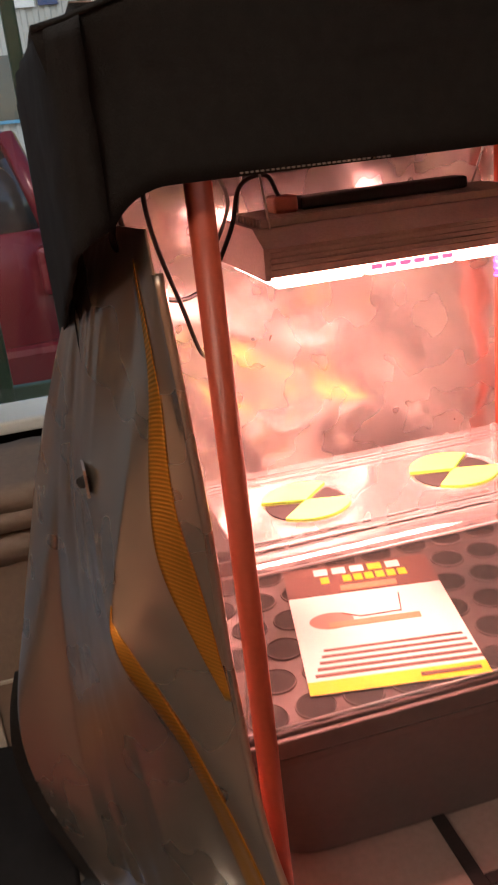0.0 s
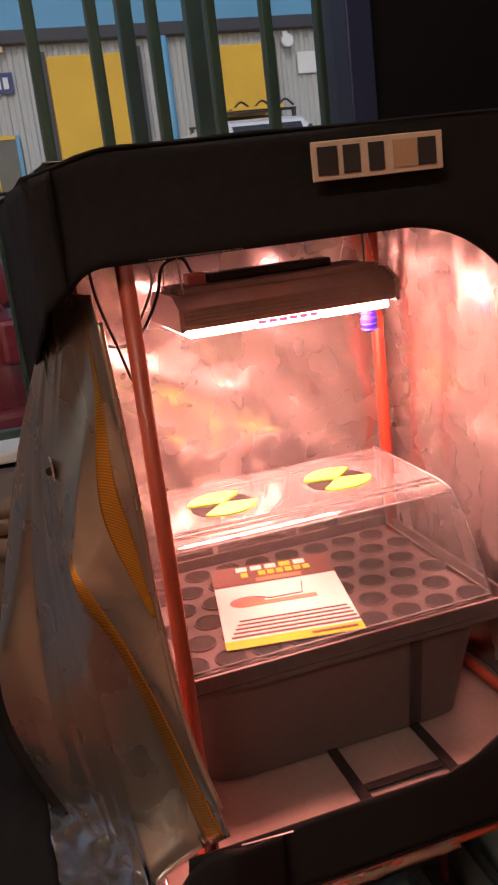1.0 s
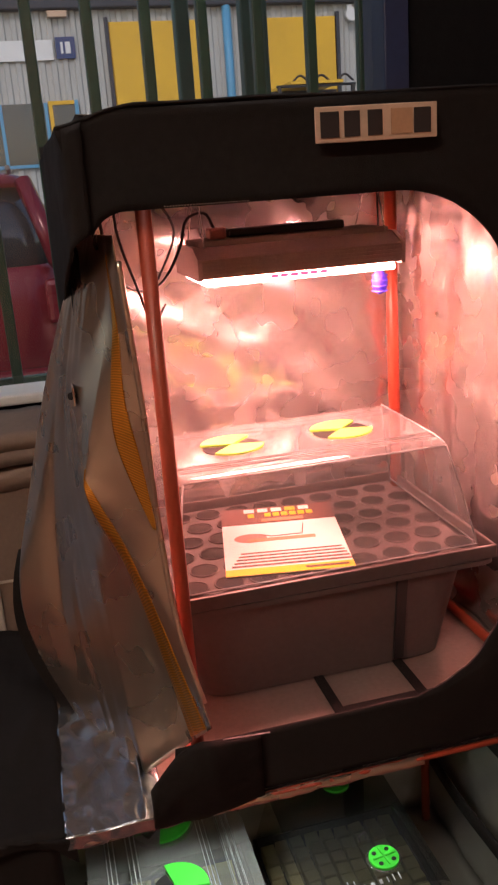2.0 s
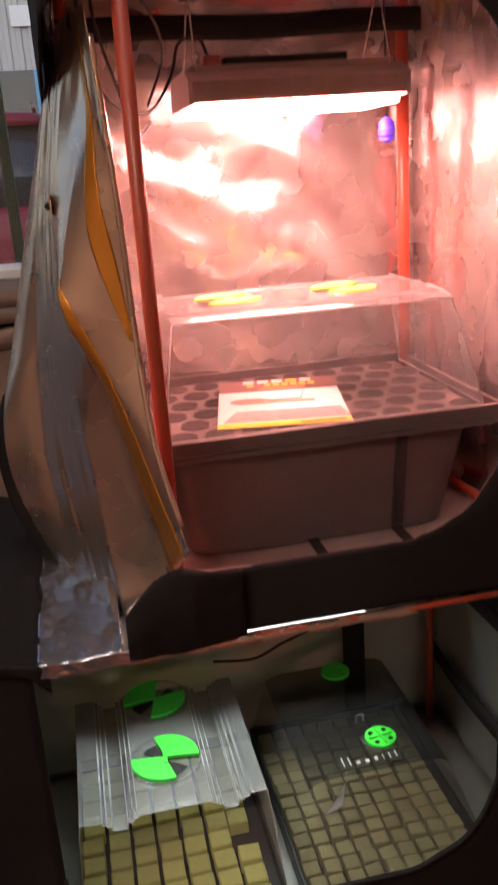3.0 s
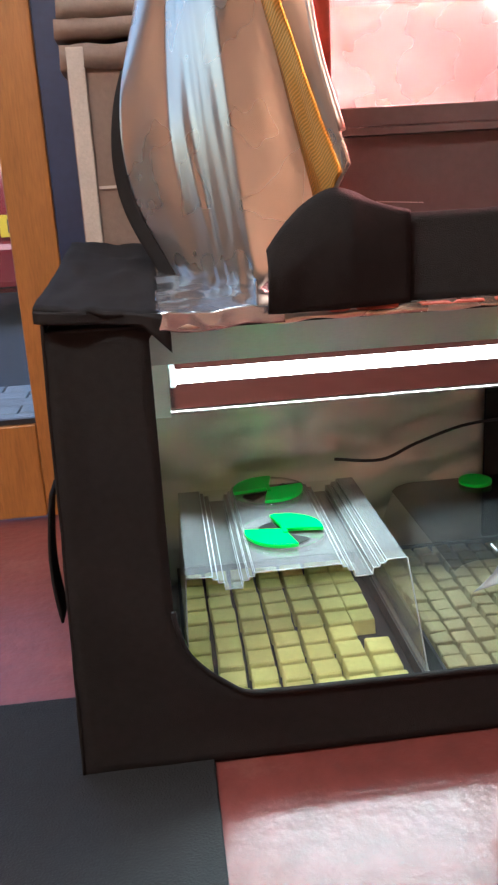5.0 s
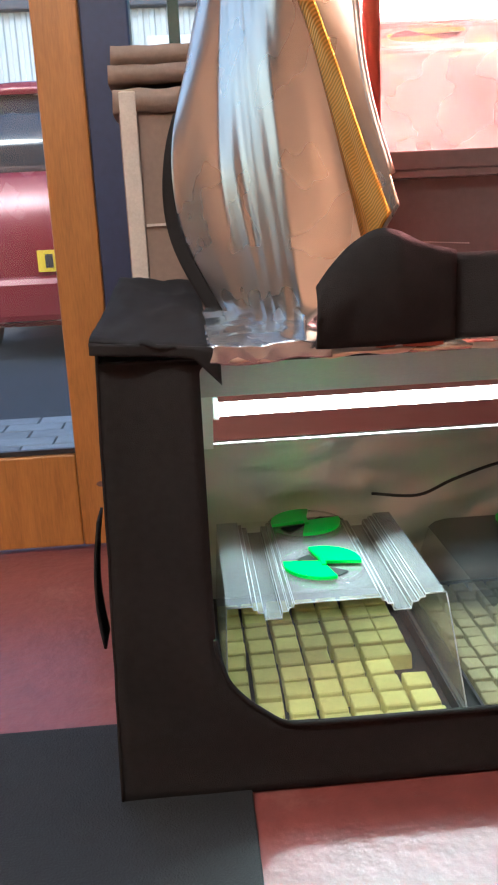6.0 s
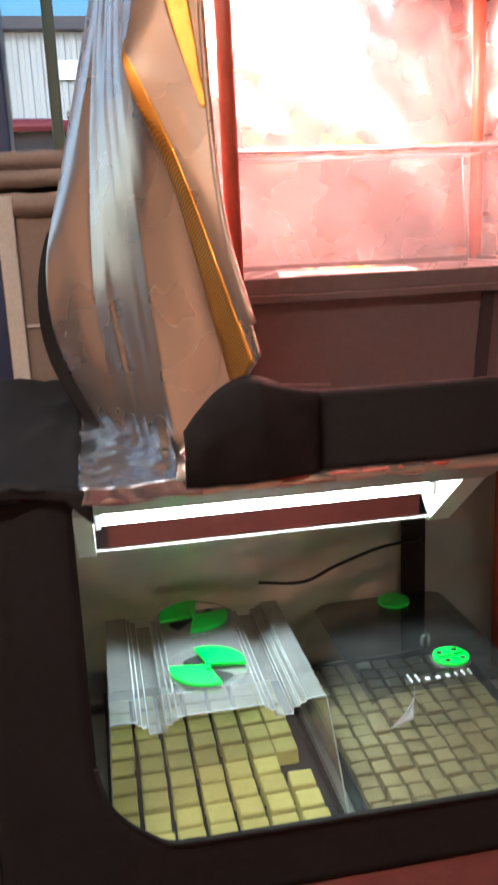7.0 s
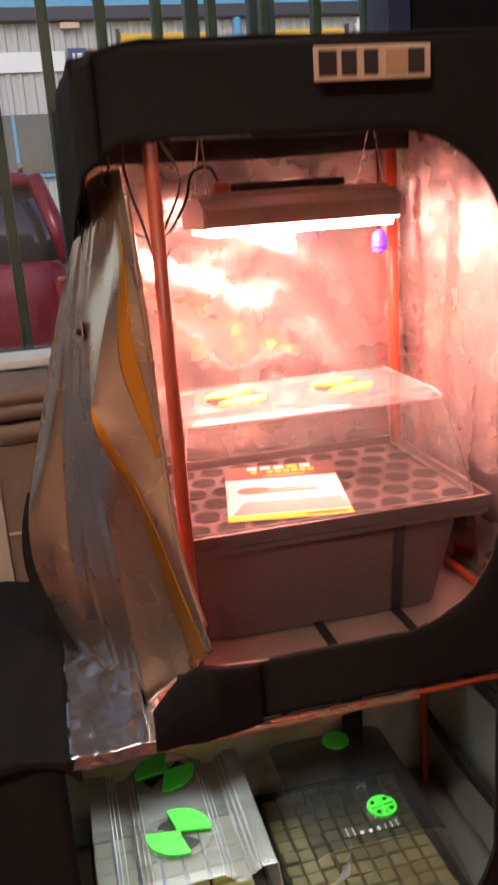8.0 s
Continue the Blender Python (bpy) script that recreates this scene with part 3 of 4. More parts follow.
# ---- cardboard boxes behind the tents ----
cb = thing("cardboard_box", "tall flattened brown cardboard boxes standing behind the tent", "cardboard box", at=(0.0, 1.2, 0))
part("body", box(-0.085, 0.095, 1.135, 1.34, 0.0, 0.835, bevel=0.004), CARDBOARD, cb)
for z0, z1, dx in ((0.8355, 0.868, 0.006), (0.8685, 0.893, 0.010), (0.8935, 0.918, 0.004)):
    part("flap", skin(lambda u, v: (-0.085 - dx + 0.185 * u, 1.130 + 0.2 * v, z0 + 0.004 * noise.noise((u * 5, v * 3, z0 * 9))), 14, 6, z1 - z0), CARDBOARD, cb)
part("torn_edge", box(-0.083, -0.058, 1.128, 1.1345, 0.50, 0.832, bevel=0.002), TAPE, cb, "pale torn card edge")
part("crease", box(-0.056, 0.09, 1.131, 1.1345, 0.640, 0.644), TAPE, cb)

# ---- lower tent ----
Y0 = 0.64
low = thing("grow_tent", "black nylon grow tent with silver lining, standing on the floor", "grow tent", "stacked tents", at=(0.3, 0.87, 0))
inner = rounded(0.004, 0.605, 0.088, 0.506, (0.115, 0.15, 0.01, 0.01), 20)
inner = [(x + 0.004 * noise.noise((x * 20, z * 24, 3)), z + 0.005 * noise.noise((x * 22, z * 20, 5)) * (z < 0.3)) for x, z in inner]
outer = frame_outline(-0.112, 0.725, 0.004, 0.512, inner)
b = ring_panel(outer, inner, Y0, 0.003, 0.004, 9, 8)
for q in b.verts:
    if q.co.x < 0:
        q.co.x += (0.018 * q.co.z / 0.51 + 0.004 * noise.noise((0, 0, q.co.z * 9)) - 0.004) * (-q.co.x / 0.112)
part("front_panel", b, BLACK_FABRIC, low, "black front with an open rounded doorway")
pts = [(x, Y0 - 0.003, z) for x, z in inner]
part("zip_piping", tube(pts[0:44], 0.0030, 6), BLACK_FABRIC, low, "black zip edge")
part("side_wall", skin(lambda u, v: (-0.116 + 0.018 * v + crumple((0, u, v), 0.004, 3), Y0 + 0.455 * u, 0.004 + 0.535 * v), 16, 16, 0.003), BLACK_FABRIC, low)
part("side_wall", skin(lambda u, v: (0.725 + crumple((1, u, v), 0.006, 3), Y0 + 0.455 * u, 0.004 + 0.505 * v), 16, 16, 0.003), BLACK_FABRIC, low)
part("back_wall", skin(lambda u, v: (-0.112 + 0.837 * u, 1.105, 0.004 + 0.505 * v), 12, 12, 0.003), BLACK_FABRIC, low)
part("top_panel", skin(lambda u, v: (-0.101 + 0.117 * u, Y0 - 0.012 + 0.48 * v, 0.535 + 0.030 * v - 0.012 * u + crumple((u, v, 0.4), 0.005, 3)), 16, 24, 0.004), BLACK_FABRIC, low, "sagging black top")
part("top_cuff", skin(lambda u, v: (-0.101 + 0.126 * u, Y0 - 0.010 - 0.004 * math.sin(u * 9), 0.536 - 0.011 * u - (0.012 + 0.026 * max(0, u - 0.8) * 5) * v), 20, 4, 0.003), BLACK_FABRIC, low)
part("side_strap", skin(lambda u, v: (-0.115 - 0.004 - 0.010 * math.sin(v * 2.6), Y0 + 0.05 + 0.05 * u, 0.33 - 0.155 * v), 6, 12, 0.003), BLACK_FABRIC, low, "loose hanging black strap")
part("floor_lining", skin(lambda u, v: (-0.105 + 0.825 * u, Y0 + 0.005 + 0.455 * v, 0.006 + crumple((u * 2, v, 3), 0.0015, 3)), 24, 14, 0.002), FOIL_LOW, low)
part("back_lining", skin(lambda u, v: (-0.108 + 0.829 * u, 1.084 + crumple((u * 1.6, v * 2.4 - u * 0.5, 7), 0.009, 3) + crumple((u * 2, v * 3, 2), 0.003, 6), 0.006 + 0.50 * v), 60, 40, 0.001), FOIL_LOW, low, "crumpled silver back lining")
part("side_lining", skin(lambda u, v: (-0.100 + crumple((3, u, v), 0.008, 5), Y0 + 0.006 + 0.447 * u, 0.006 + 0.5 * v), 26, 26, 0.001), FOIL_LOW, low)
part("side_lining", skin(lambda u, v: (0.708 + crumple((5, u, v), 0.007, 4), Y0 + 0.006 + 0.447 * u, 0.006 + 0.5 * v), 26, 26, 0.001), FOIL_LOW, low)
part("roof_lining", skin(lambda u, v: (-0.1 + 0.82 * u, Y0 + 0.03 + 0.42 * v, 0.508), 10, 6, 0.001), FOIL_LOW, low)
for x, y in ((0.685, 1.055), (-0.080, 1.055), (0.70, 0.665), (-0.09, 0.665)):
    part("pole", tube([(x, y, 0.01), (x, y, 0.505)], 0.008, 10), RED_POLE, low, "orange-red steel pole")
part("top_pole", tube([(0.16, Y0 - 0.009, 0.5155), (0.72, Y0 - 0.009, 0.5135)], 0.0042, 8), RED_POLE, low, "orange-red steel pole")
part("lining_hem", skin(lambda u, v: (0.02 + 0.46 * u, Y0 - 0.010 - 0.005 * v + 0.003 * noise.noise((u * 30, v, 0)), 0.519 - 0.010 * v + 0.003 * noise.noise((u * 14, v * 2, 5))), 60, 3, 0.001), FOIL_WARM_SHEEN, low, "creased silver hem over the doorway")


def fold_cloth(u, v):
    x = 0.012 + 0.123 * u
    if v < 0.12:
        y, z = Y0 - 0.014, 0.504 + 0.018 * v / 0.12
    else:
        w = (v - 0.12) / 0.88
        y, z = Y0 - 0.014 + 0.46 * w, 0.522 + 0.010 * math.sin(w * 3)
    k = crumple((x, y, z), 0.0055, 11) + crumple((x, y, z), 0.0018, 30, 4)
    return (x + 0.3 * k, y - 0.5 * k, z + k)


part("lining_fold", skin(fold_cloth, 60, 110, 0.001), FOIL_CRUSH, low, "crumpled silver lining folded over the top")
for z in (0.13, 0.33):
    part("wall_strap", skin(lambda u, v: (0.694 + 0.003 * math.sin(u * 7), Y0 + 0.02 + 0.40 * u, z + 0.034 * v + 0.01 * u), 14, 2, 0.002), BLACK_FABRIC, low, "black strap along the side lining")
part("inner_strap", box(0.520, 0.560, 1.070, 1.078, 0.05, 0.44), BLACK_FABRIC, low, "black hanging strap")
b = tube(curve([(0.270, 1.060, 0.213), (0.344, 1.058, 0.206), (0.401, 1.058, 0.228), (0.477, 1.060, 0.250), (0.550, 1.062, 0.256)]), 0.0028, 6)
part("cable", b, WIRE, low)


# ---- fluorescent fitting ----
fit_ = thing("strip_light", "white enamelled strip light with a lit tube", "strip light", at=(0.26, 0.8, 0.5))
XA, XB = -0.004, 0.535
part("front_lip", extrude([(0.690, 0.503), (0.798, 0.440), (0.802, 0.444), (0.720, 0.505)], (XA, XB), "x"), GREY_ENAMEL, fit_)
part("lower_lip", extrude([(0.914, 0.350), (0.918, 0.3465), (0.922, 0.347), (0.919, 0.352)], (XA, XB), "x"), GREY_ENAMEL, fit_)
part("housing", extrude([(0.720, 0.507), (0.945, 0.507), (0.932, 0.346), (0.927, 0.346), (0.940, 0.500), (0.722, 0.503)], (XA, XB), "x"), GREY_ENAMEL, fit_)
for xa, xb in ((XA, 0.020), (0.503, XB)):
    part("end_cap", extrude([(0.800, 0.441), (0.920, 0.342), (0.935, 0.340), (0.935, 0.49), (0.805, 0.49)], (xa, xb), "x"), WHITE_PAINT, fit_)
part("reflector", extrude([(0.806, 0.449), (0.914, 0.452), (0.9165, 0.354), (0.9205, 0.354), (0.918, 0.456), (0.806, 0.453)], (0.021, 0.502), "x"), MIRROR, fit_, "mirror-bright aluminium reflector")
tb = part("tube", tube([(0.030, 0.9070, 0.3980), (0.494, 0.9070, 0.3980)], 0.0072, 14), TUBE_WHITE, fit_, "lit white fluorescent tube")
for x in (0.0215, 0.4945):
    part("lamp_holder", box(x, x + 0.008, 0.894, 0.914, 0.388, 0.415, bevel=0.002), WHITE_PAINT, fit_)


# ---- propagators below ----
def sector(bm, cx, cy, z0, z1, r, a0, a1, steps=14):
    pts = [(cx, cy)] + [(cx + r * math.cos(radians(a0 + (a1 - a0) * k / steps)), cy + r * math.sin(radians(a0 + (a1 - a0) * k / steps))) for k in range(steps + 1)]
    return extrude(pts, (z0, z1), "z", bm)


def annulus(cx, cy, z, r, w, h, n=40):
    b = bmesh.new()
    rows = [[b.verts.new((cx + q * math.cos(2 * math.pi * k / n), cy + q * math.sin(2 * math.pi * k / n), z + d)) for k in range(n)] for q, d in ((r, 0), (r + w * 0.3, h), (r + w, h), (r + w * 1.3, 0))]
    for q, s_ in zip(rows, rows[1:]):
        for k in range(n):
            b.faces.new((q[k], s_[k], s_[(k + 1) % n], q[(k + 1) % n])).smooth = True
    return b


def lid_shell(profile, y0, y1, z_of, base, taper):
    """A lid: a profile of (x, dz) along its width, flat-topped from y0 to y1, with sloped walls down to the base rectangle."""
    b = bmesh.new()
    front = [b.verts.new((x, y0, z_of(x) + dz)) for x, dz in profile]
    back = [b.verts.new((x, y1, z_of(x) + dz)) for x, dz in profile]
    for k in range(len(profile) - 1):
        b.faces.new((front[k], front[k + 1], back[k + 1], back[k]))
    bx0, bx1, by0, by1, bz = base
    fb = [b.verts.new((bx0 + (bx1 - bx0) * (x - profile[0][0]) / (profile[-1][0] - profile[0][0]), by0, bz)) for x, dz in profile]
    bb = [b.verts.new((v.co.x, by1, bz)) for v in fb]
    for k in range(len(profile) - 1):
        b.faces.new((fb[k], fb[k + 1], front[k + 1], front[k]))
        b.faces.new((back[k], back[k + 1], bb[k + 1], bb[k]))
    b.faces.new((fb[0], front[0], back[0], bb[0]))
    b.faces.new((front[-1], fb[-1], bb[-1], back[-1]))
    bmesh.ops.recalc_face_normals(b, faces=b.faces[:])
    return b


def tray(name_parent, x0, x1, y0, y1, z, mat):
    b = bmesh.new()
    box(x0, x1, y0, y1, 0.009, 0.016, b)
    box(x0, x0 + 0.004, y0, y1, 0.0165, z, b)
    box(x1 - 0.004, x1, y0, y1, 0.0165, z, b)
    box(x0 + 0.0045, x1 - 0.0045, y0, y0 + 0.004, 0.0165, z, b)
    box(x0 + 0.0045, x1 - 0.0045, y1 - 0.004, y1, 0.0165, z, b)
    return part("tray", b, mat, name_parent, "black plastic seed tray")


def cube_mesh(name, size, height, mat, seed):
    b = bmesh.new()
    bmesh.ops.create_cube(b, size=1, matrix=Matrix.LocRotScale((0, 0, height / 2), None, (size, size, height)))
    bmesh.ops.bevel(b, geom=b.edges[:], offset=size * 0.05, segments=1, affect="EDGES")
    for v in b.verts:
        v.co += Vector((noise.noise(v.co * 90 + Vector((seed, 0, 0))), noise.noise(v.co * 90 + Vector((0, seed, 5))), noise.noise(v.co * 90 + Vector((3, 0, seed))))) * size * 0.045
    return mesh_of(name, b, mat)


prop = thing("propagator", "clear-lidded propagator with large rockwool cubes and green vents", "propagator", "propagators", at=(0.157, 0.88, 0.008))
trayA = tray(prop, 0.008, 0.306, 0.668, 1.075, 0.045, BLACK_PLASTIC)
# Flat black slab added so that the gaps between cubes look dark.
part("gap_slab", box(0.014, 0.300, 0.674, 1.068, 0.0165, 0.0280), BLACK_PLASTIC, trayA, "plain black slab, added to darken the gaps between cubes")
S = 0.0047
prof = [(0.020, 0), (0.052, 0), (0.053, -S), (0.058, -S), (0.059, -2 * S), (0.066, -2 * S), (0.067, -4 * S), (0.088, -4 * S), (0.089, -2 * S), (0.096, -2 * S), (0.097, -S), (0.103, -S), (0.104, 0),
        (0.212, 0), (0.213, -S), (0.219, -S), (0.220, -2 * S), (0.227, -2 * S), (0.228, -4 * S), (0.250, -4 * S), (0.251, -2 * S), (0.259, -2 * S), (0.260, -S), (0.267, -S), (0.268, 0), (0.294, 0)]
lidtop = lid_shell(prof, 0.745, 1.045, lambda x: 0.186, (0.012, 0.302, 0.674, 1.070, 0.047), 0)
bmesh.ops.delete(lidtop, geom=[f for f in lidtop.faces if min(v.co.z for v in f.verts) <= 0.15], context="FACES")


def quad(a, c, d, e):
    b = bmesh.new()
    b.faces.new([b.verts.new(q) for q in (a, c, d, e)])
    return b


LA, LB, LC, LD = (0.012, 0.674, 0.047), (0.302, 0.674, 0.047), (0.302, 1.070, 0.047), (0.012, 1.070, 0.047)
TA, TB, TC, TD = (0.020, 0.745, 0.185), (0.294, 0.745, 0.185), (0.294, 1.045, 0.185), (0.020, 1.045, 0.185)
lid_a = part("lid", lidtop, FOGGED, prop, "fogged ribbed clear plastic lid")
part("lid_front", quad(LA, LB, (0.294, 0.7385, 0.168), (0.020, 0.7385, 0.168)), CLEAR_LOW, lid_a, "clear front wall")
part("lid_back", quad(LD, LC, TC, TD), CLEAR_LOW, lid_a, "clear back wall")
part("lid_side", quad(LA, TA, TD, LD), FOG_SIDE, lid_a, "misted side wall")
part("lid_side", quad(LB, TB, TC, LC), FOG_SIDE, lid_a, "misted side wall")
# Thin pale tubes imitate the light caught by the lid's edges.
part("edge_highlight", tube([(x, 0.745, 0.1865 + dz) for x, dz in prof], 0.0009, 5), EDGE_GLINT, lid_a, "pale line painted as the front edge's highlight")
for xa, xb in ((0.020, 0.012), (0.294, 0.302)):
    part("edge_highlight", tube(curve([(xa, 0.745, 0.186), (xa + (xb - xa) * 0.25, 0.732, 0.160), (xb, 0.674, 0.048)], 4), 0.0010, 5), EDGE_GLINT, lid_a)
for x, dz in prof:
    if 0.05 < x < 0.11 or 0.21 < x < 0.27:
        part("rib_highlight", tube([(x, 0.746, 0.1865 + dz), (x, 1.044, 0.1865 + dz)], 0.0005, 4), EDGE_GLINT, lid_a)
for cy, turn in ((0.853, -8), (1.012, -102)):
    v = part("vent", sector(sector(None, 0.156, cy, 0.1895, 0.194, 0.053, turn, turn + 111), 0.156, cy, 0.1895, 0.194, 0.053, turn + 180, turn + 291), GREEN, prop, "bright green turning vent")
    part("vent_ring", annulus(0.156, cy, 0.187, 0.055, 0.003, 0.003), CLEAR_LID, v)
    part("vent_hole", sector(sector(None, 0.156, cy, 0.1868, 0.1878, 0.040, turn + 114, turn + 150), 0.156, cy, 0.1868, 0.1878, 0.040, turn + 294, turn + 330), HOLE, v)
    part("vent_grip", box(0.153, 0.159, cy - 0.018, cy + 0.018, 0.1945, 0.197, bevel=0.001), GREEN, v)

CUBES_A = [cube_mesh("cube", 0.0328, 0.034, ROCKWOOL, s_) for s_ in (1, 4, 9)]
for i in range(7):
    for j in range(9):
        if (i, j) == (6, 3):
            continue
        x, y = 0.0295 + 0.0393 * i - (0.005 if i == 6 and j > 3 else 0), 0.693 + 0.0405 * j
        piece("cube", CUBES_A[(i * 3 + j) % 3], trayA, pose(x + random.uniform(-0.0008, 0.0008), y + random.uniform(-0.0008, 0.0008), 0.017 + random.uniform(0, 0.0015), random.uniform(-1.2, 1.2), random.uniform(-1.2, 1.2), random.uniform(-1.5, 1.5)))

prop2 = thing("propagator", "clear-lidded propagator with small rockwool cubes and a round vent", "propagator", "propagators", at=(0.475, 0.88, 0.008))
trayB = tray(prop2, 0.330, 0.622, 0.668, 1.075, 0.045, BLACK_PLASTIC)
# The same added slab, darkening the gaps between the small cubes.
part("gap_slab", box(0.336, 0.616, 0.674, 1.068, 0.0165, 0.0280), BLACK_PLASTIC, trayB, "plain black slab, added to darken the gaps between cubes")
prof2 = [(0.362, -0.012), (0.372, -0.004), (0.390, 0), (0.560, 0), (0.578, -0.004), (0.590, -0.012)]
lid2 = lid_shell(prof2, 0.765, 1.060, lambda x: 0.162, (0.334, 0.618, 0.674, 1.070, 0.047), 0)
lid2top = lid2.copy()
bmesh.ops.delete(lid2, geom=[f for f in lid2.faces if min(v.co.z for v in f.verts) > 0.12], context="FACES")
bmesh.ops.delete(lid2top, geom=[f for f in lid2top.faces if min(v.co.z for v in f.verts) <= 0.12], context="FACES")
lid_b = part("lid", lid2, CLEAR_LOW, prop2, "clear plastic lid")
part("lid_top", lid2top, SHADED_LID, lid_b, "clear lid top, tinted dark to shade the far cubes")
b = tube([(0.502, 0.832, 0.1635), (0.502, 0.832, 0.1690)], 0.0255, 28)
v = part("vent", b, GREEN, prop2, "round bright green vent with small holes")
for k in range(4):
    a = radians(45 + 90 * k + 8)
    part("vent_hole", tube([(0.502 + 0.017 * math.cos(a), 0.832 + 0.017 * math.sin(a), 0.1688), (0.502 + 0.017 * math.cos(a), 0.832 + 0.017 * math.sin(a), 0.1700)], 0.004, 10), HOLE, v)
    a += radians(45)
    part("vent_grip", tube([(0.502, 0.832, 0.1700), (0.502 + 0.020 * math.cos(a), 0.832 + 0.020 * math.sin(a), 0.1700)], 0.002, 6), GREEN, v)
part("vent_ring", annulus(0.502, 0.832, 0.163, 0.0275, 0.002, 0.002), CLEAR_LID, v)
b = tube([(0.489, 1.030, 0.1635), (0.489, 1.030, 0.1690)], 0.0255, 28)
part("vent", b, GREEN, prop2, "round bright green vent")
# moulded marks on the lid, not to be read
x = 0.425
for w, h in ((0.0016, 0.020), (0.0016, 0.018), (0.006, 0.006), (0.006, 0.006), (0.005, 0.008), (0.0016, 0.010), (0.0016, 0.012), (0.0016, 0.014)):
    part("moulded_mark", box(x, x + w, 0.785, 0.785 + h, 0.1624, 0.1642), GLOSS_MARK, lid_b)
    x += w + 0.009
def lid_corner(u, v):
    tip, top_, foot = Vector((0.363, 0.703, 0.152)), Vector((0.425, 0.774, 0.1635)), Vector((0.402, 0.718, 0.152))
    a = tip.lerp(top_, v) + Vector((0.011, -0.002, 0.004)) * math.sin(math.pi * v)
    return a.lerp(foot.lerp(top_, v), u)


part("moulded_corner", skin(lid_corner, 6, 12, 0.0008), HIGHLIGHT_HAZE, lid_b, "moulded lid corner, its highlight put in as milky haze")
part("moulded_handle", tube(curve([(0.478, 0.880, 0.163), (0.478, 0.880, 0.176), (0.490, 0.884, 0.176), (0.490, 0.884, 0.163)]), 0.0018, 6), CLEAR_LID, lid_b)

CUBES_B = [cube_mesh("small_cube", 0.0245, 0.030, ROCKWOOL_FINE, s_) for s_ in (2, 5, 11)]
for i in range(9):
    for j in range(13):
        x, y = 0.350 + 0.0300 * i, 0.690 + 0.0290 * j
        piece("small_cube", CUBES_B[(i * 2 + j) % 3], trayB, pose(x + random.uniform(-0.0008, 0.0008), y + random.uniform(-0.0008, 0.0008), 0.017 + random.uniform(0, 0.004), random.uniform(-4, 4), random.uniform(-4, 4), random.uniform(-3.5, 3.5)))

# ---- upper tent ----
up = thing("grow_tent", "black nylon grow tent with silver lining, upon another tent", "grow tent", "stacked tents", at=(0.41, 0.93, 0.515))
ZB, ZT = 0.518, 1.338
inner = rounded(0.128, 0.606, 0.603, 1.238, (0.03, 0.15, 0.145, 0.040), 24)
inner = [(x + 0.004 * noise.noise((x * 30, z * 30, 1)) * (z < 0.8), z + (0.006 * noise.noise((x * 26, 0, 2)) + 0.003 * noise.noise((x * 70, 0, 4))) * (z < 0.75)) for x, z in inner]
SHOULDER = lambda x: min(ZT, 1.317 + 0.30 * max(0.0, x - 0.107)) + 0.0015 * noise.noise((x * 60, 0, 7)) * (x < 0.2)
outer = [(x, min(z, SHOULDER(x))) for x, z in frame_outline(0.108, 0.735, ZB, ZT, inner)]
part("front_panel", ring_panel(outer[24:-7], inner[24:-7], Y0 - 0.002, 0.003, 0.006, 8, 10, closed=False), BLACK_FABRIC, up, "black front with an open rounded doorway")
for k in range(22):
    part("zip_tooth", box(0.214 + 0.0027 * k, 0.2153 + 0.0027 * k, Y0 - 0.0195, Y0 - 0.018, 0.6165 - 0.0002 * k, 0.6174 - 0.0002 * k), STEEL, up)
for k in range(30):
    part("zip_tooth", box(0.206 + 0.0030 * k, 0.2075 + 0.0030 * k, Y0 - 0.0070, Y0 - 0.0055, 1.2395 - 0.00002 * k, 1.2405 - 0.00002 * k), STEEL, up)
part("side_wall", skin(lambda u, v: (0.108 + crumple((0, u, v + 9), 0.004, 3), Y0 + 0.13 + 0.47 * u, ZB + (1.314 - ZB) * v), 16, 16, 0.003), BLACK_FABRIC, up)


def side_cuff(u, v):
    """The front turned round the corner: a full-height flap that shortens to a strip beside the door."""
    turn = min(1.0, u / 0.22)
    x = 0.131 - 0.024 * math.sin(turn * math.pi / 2) - 0.010 * max(0, u - 0.22)
    top, low_ = SHOULDER(x) - 0.004 * u, 1.219 - 0.018 * turn - 0.085 * max(0, u - 0.15) ** 1.1
    return (x + crumple((u, v, 12), 0.0015, 4), Y0 - 0.0045 + 0.20 * max(0, u - 0.10), top + (low_ - top) * v)


part("side_cuff", skin(side_cuff, 30, 14, 0.003), BLACK_FABRIC, up, "black header turned round the corner")
part("side_wall", skin(lambda u, v: (0.735 + crumple((2, u, v + 9), 0.006, 3), Y0 + 0.6 * u, ZB + (ZT - ZB) * v), 16, 16, 0.003), BLACK_FABRIC, up)
part("back_wall", skin(lambda u, v: (0.108 + 0.627 * u, Y0 + 0.602, ZB + (ZT - ZB) * v), 12, 12, 0.003), BLACK_FABRIC, up)
part("roof", skin(lambda u, v: (0.108 + 0.627 * u, Y0 - 0.002 + 0.606 * v, SHOULDER(0.108 + 0.627 * u) + crumple((u, v, 5), 0.003, 3)), 40, 16, 0.003), BLACK_FABRIC, up)
part("floor_lining", skin(lambda u, v: (0.112 + 0.615 * u, Y0 + 0.004 + 0.585 * v, 0.521 + crumple((u * 2, v * 2, 8), 0.002, 3)), 40, 30, 0.002), FLOOR_FILM, up, "silver floor lining")


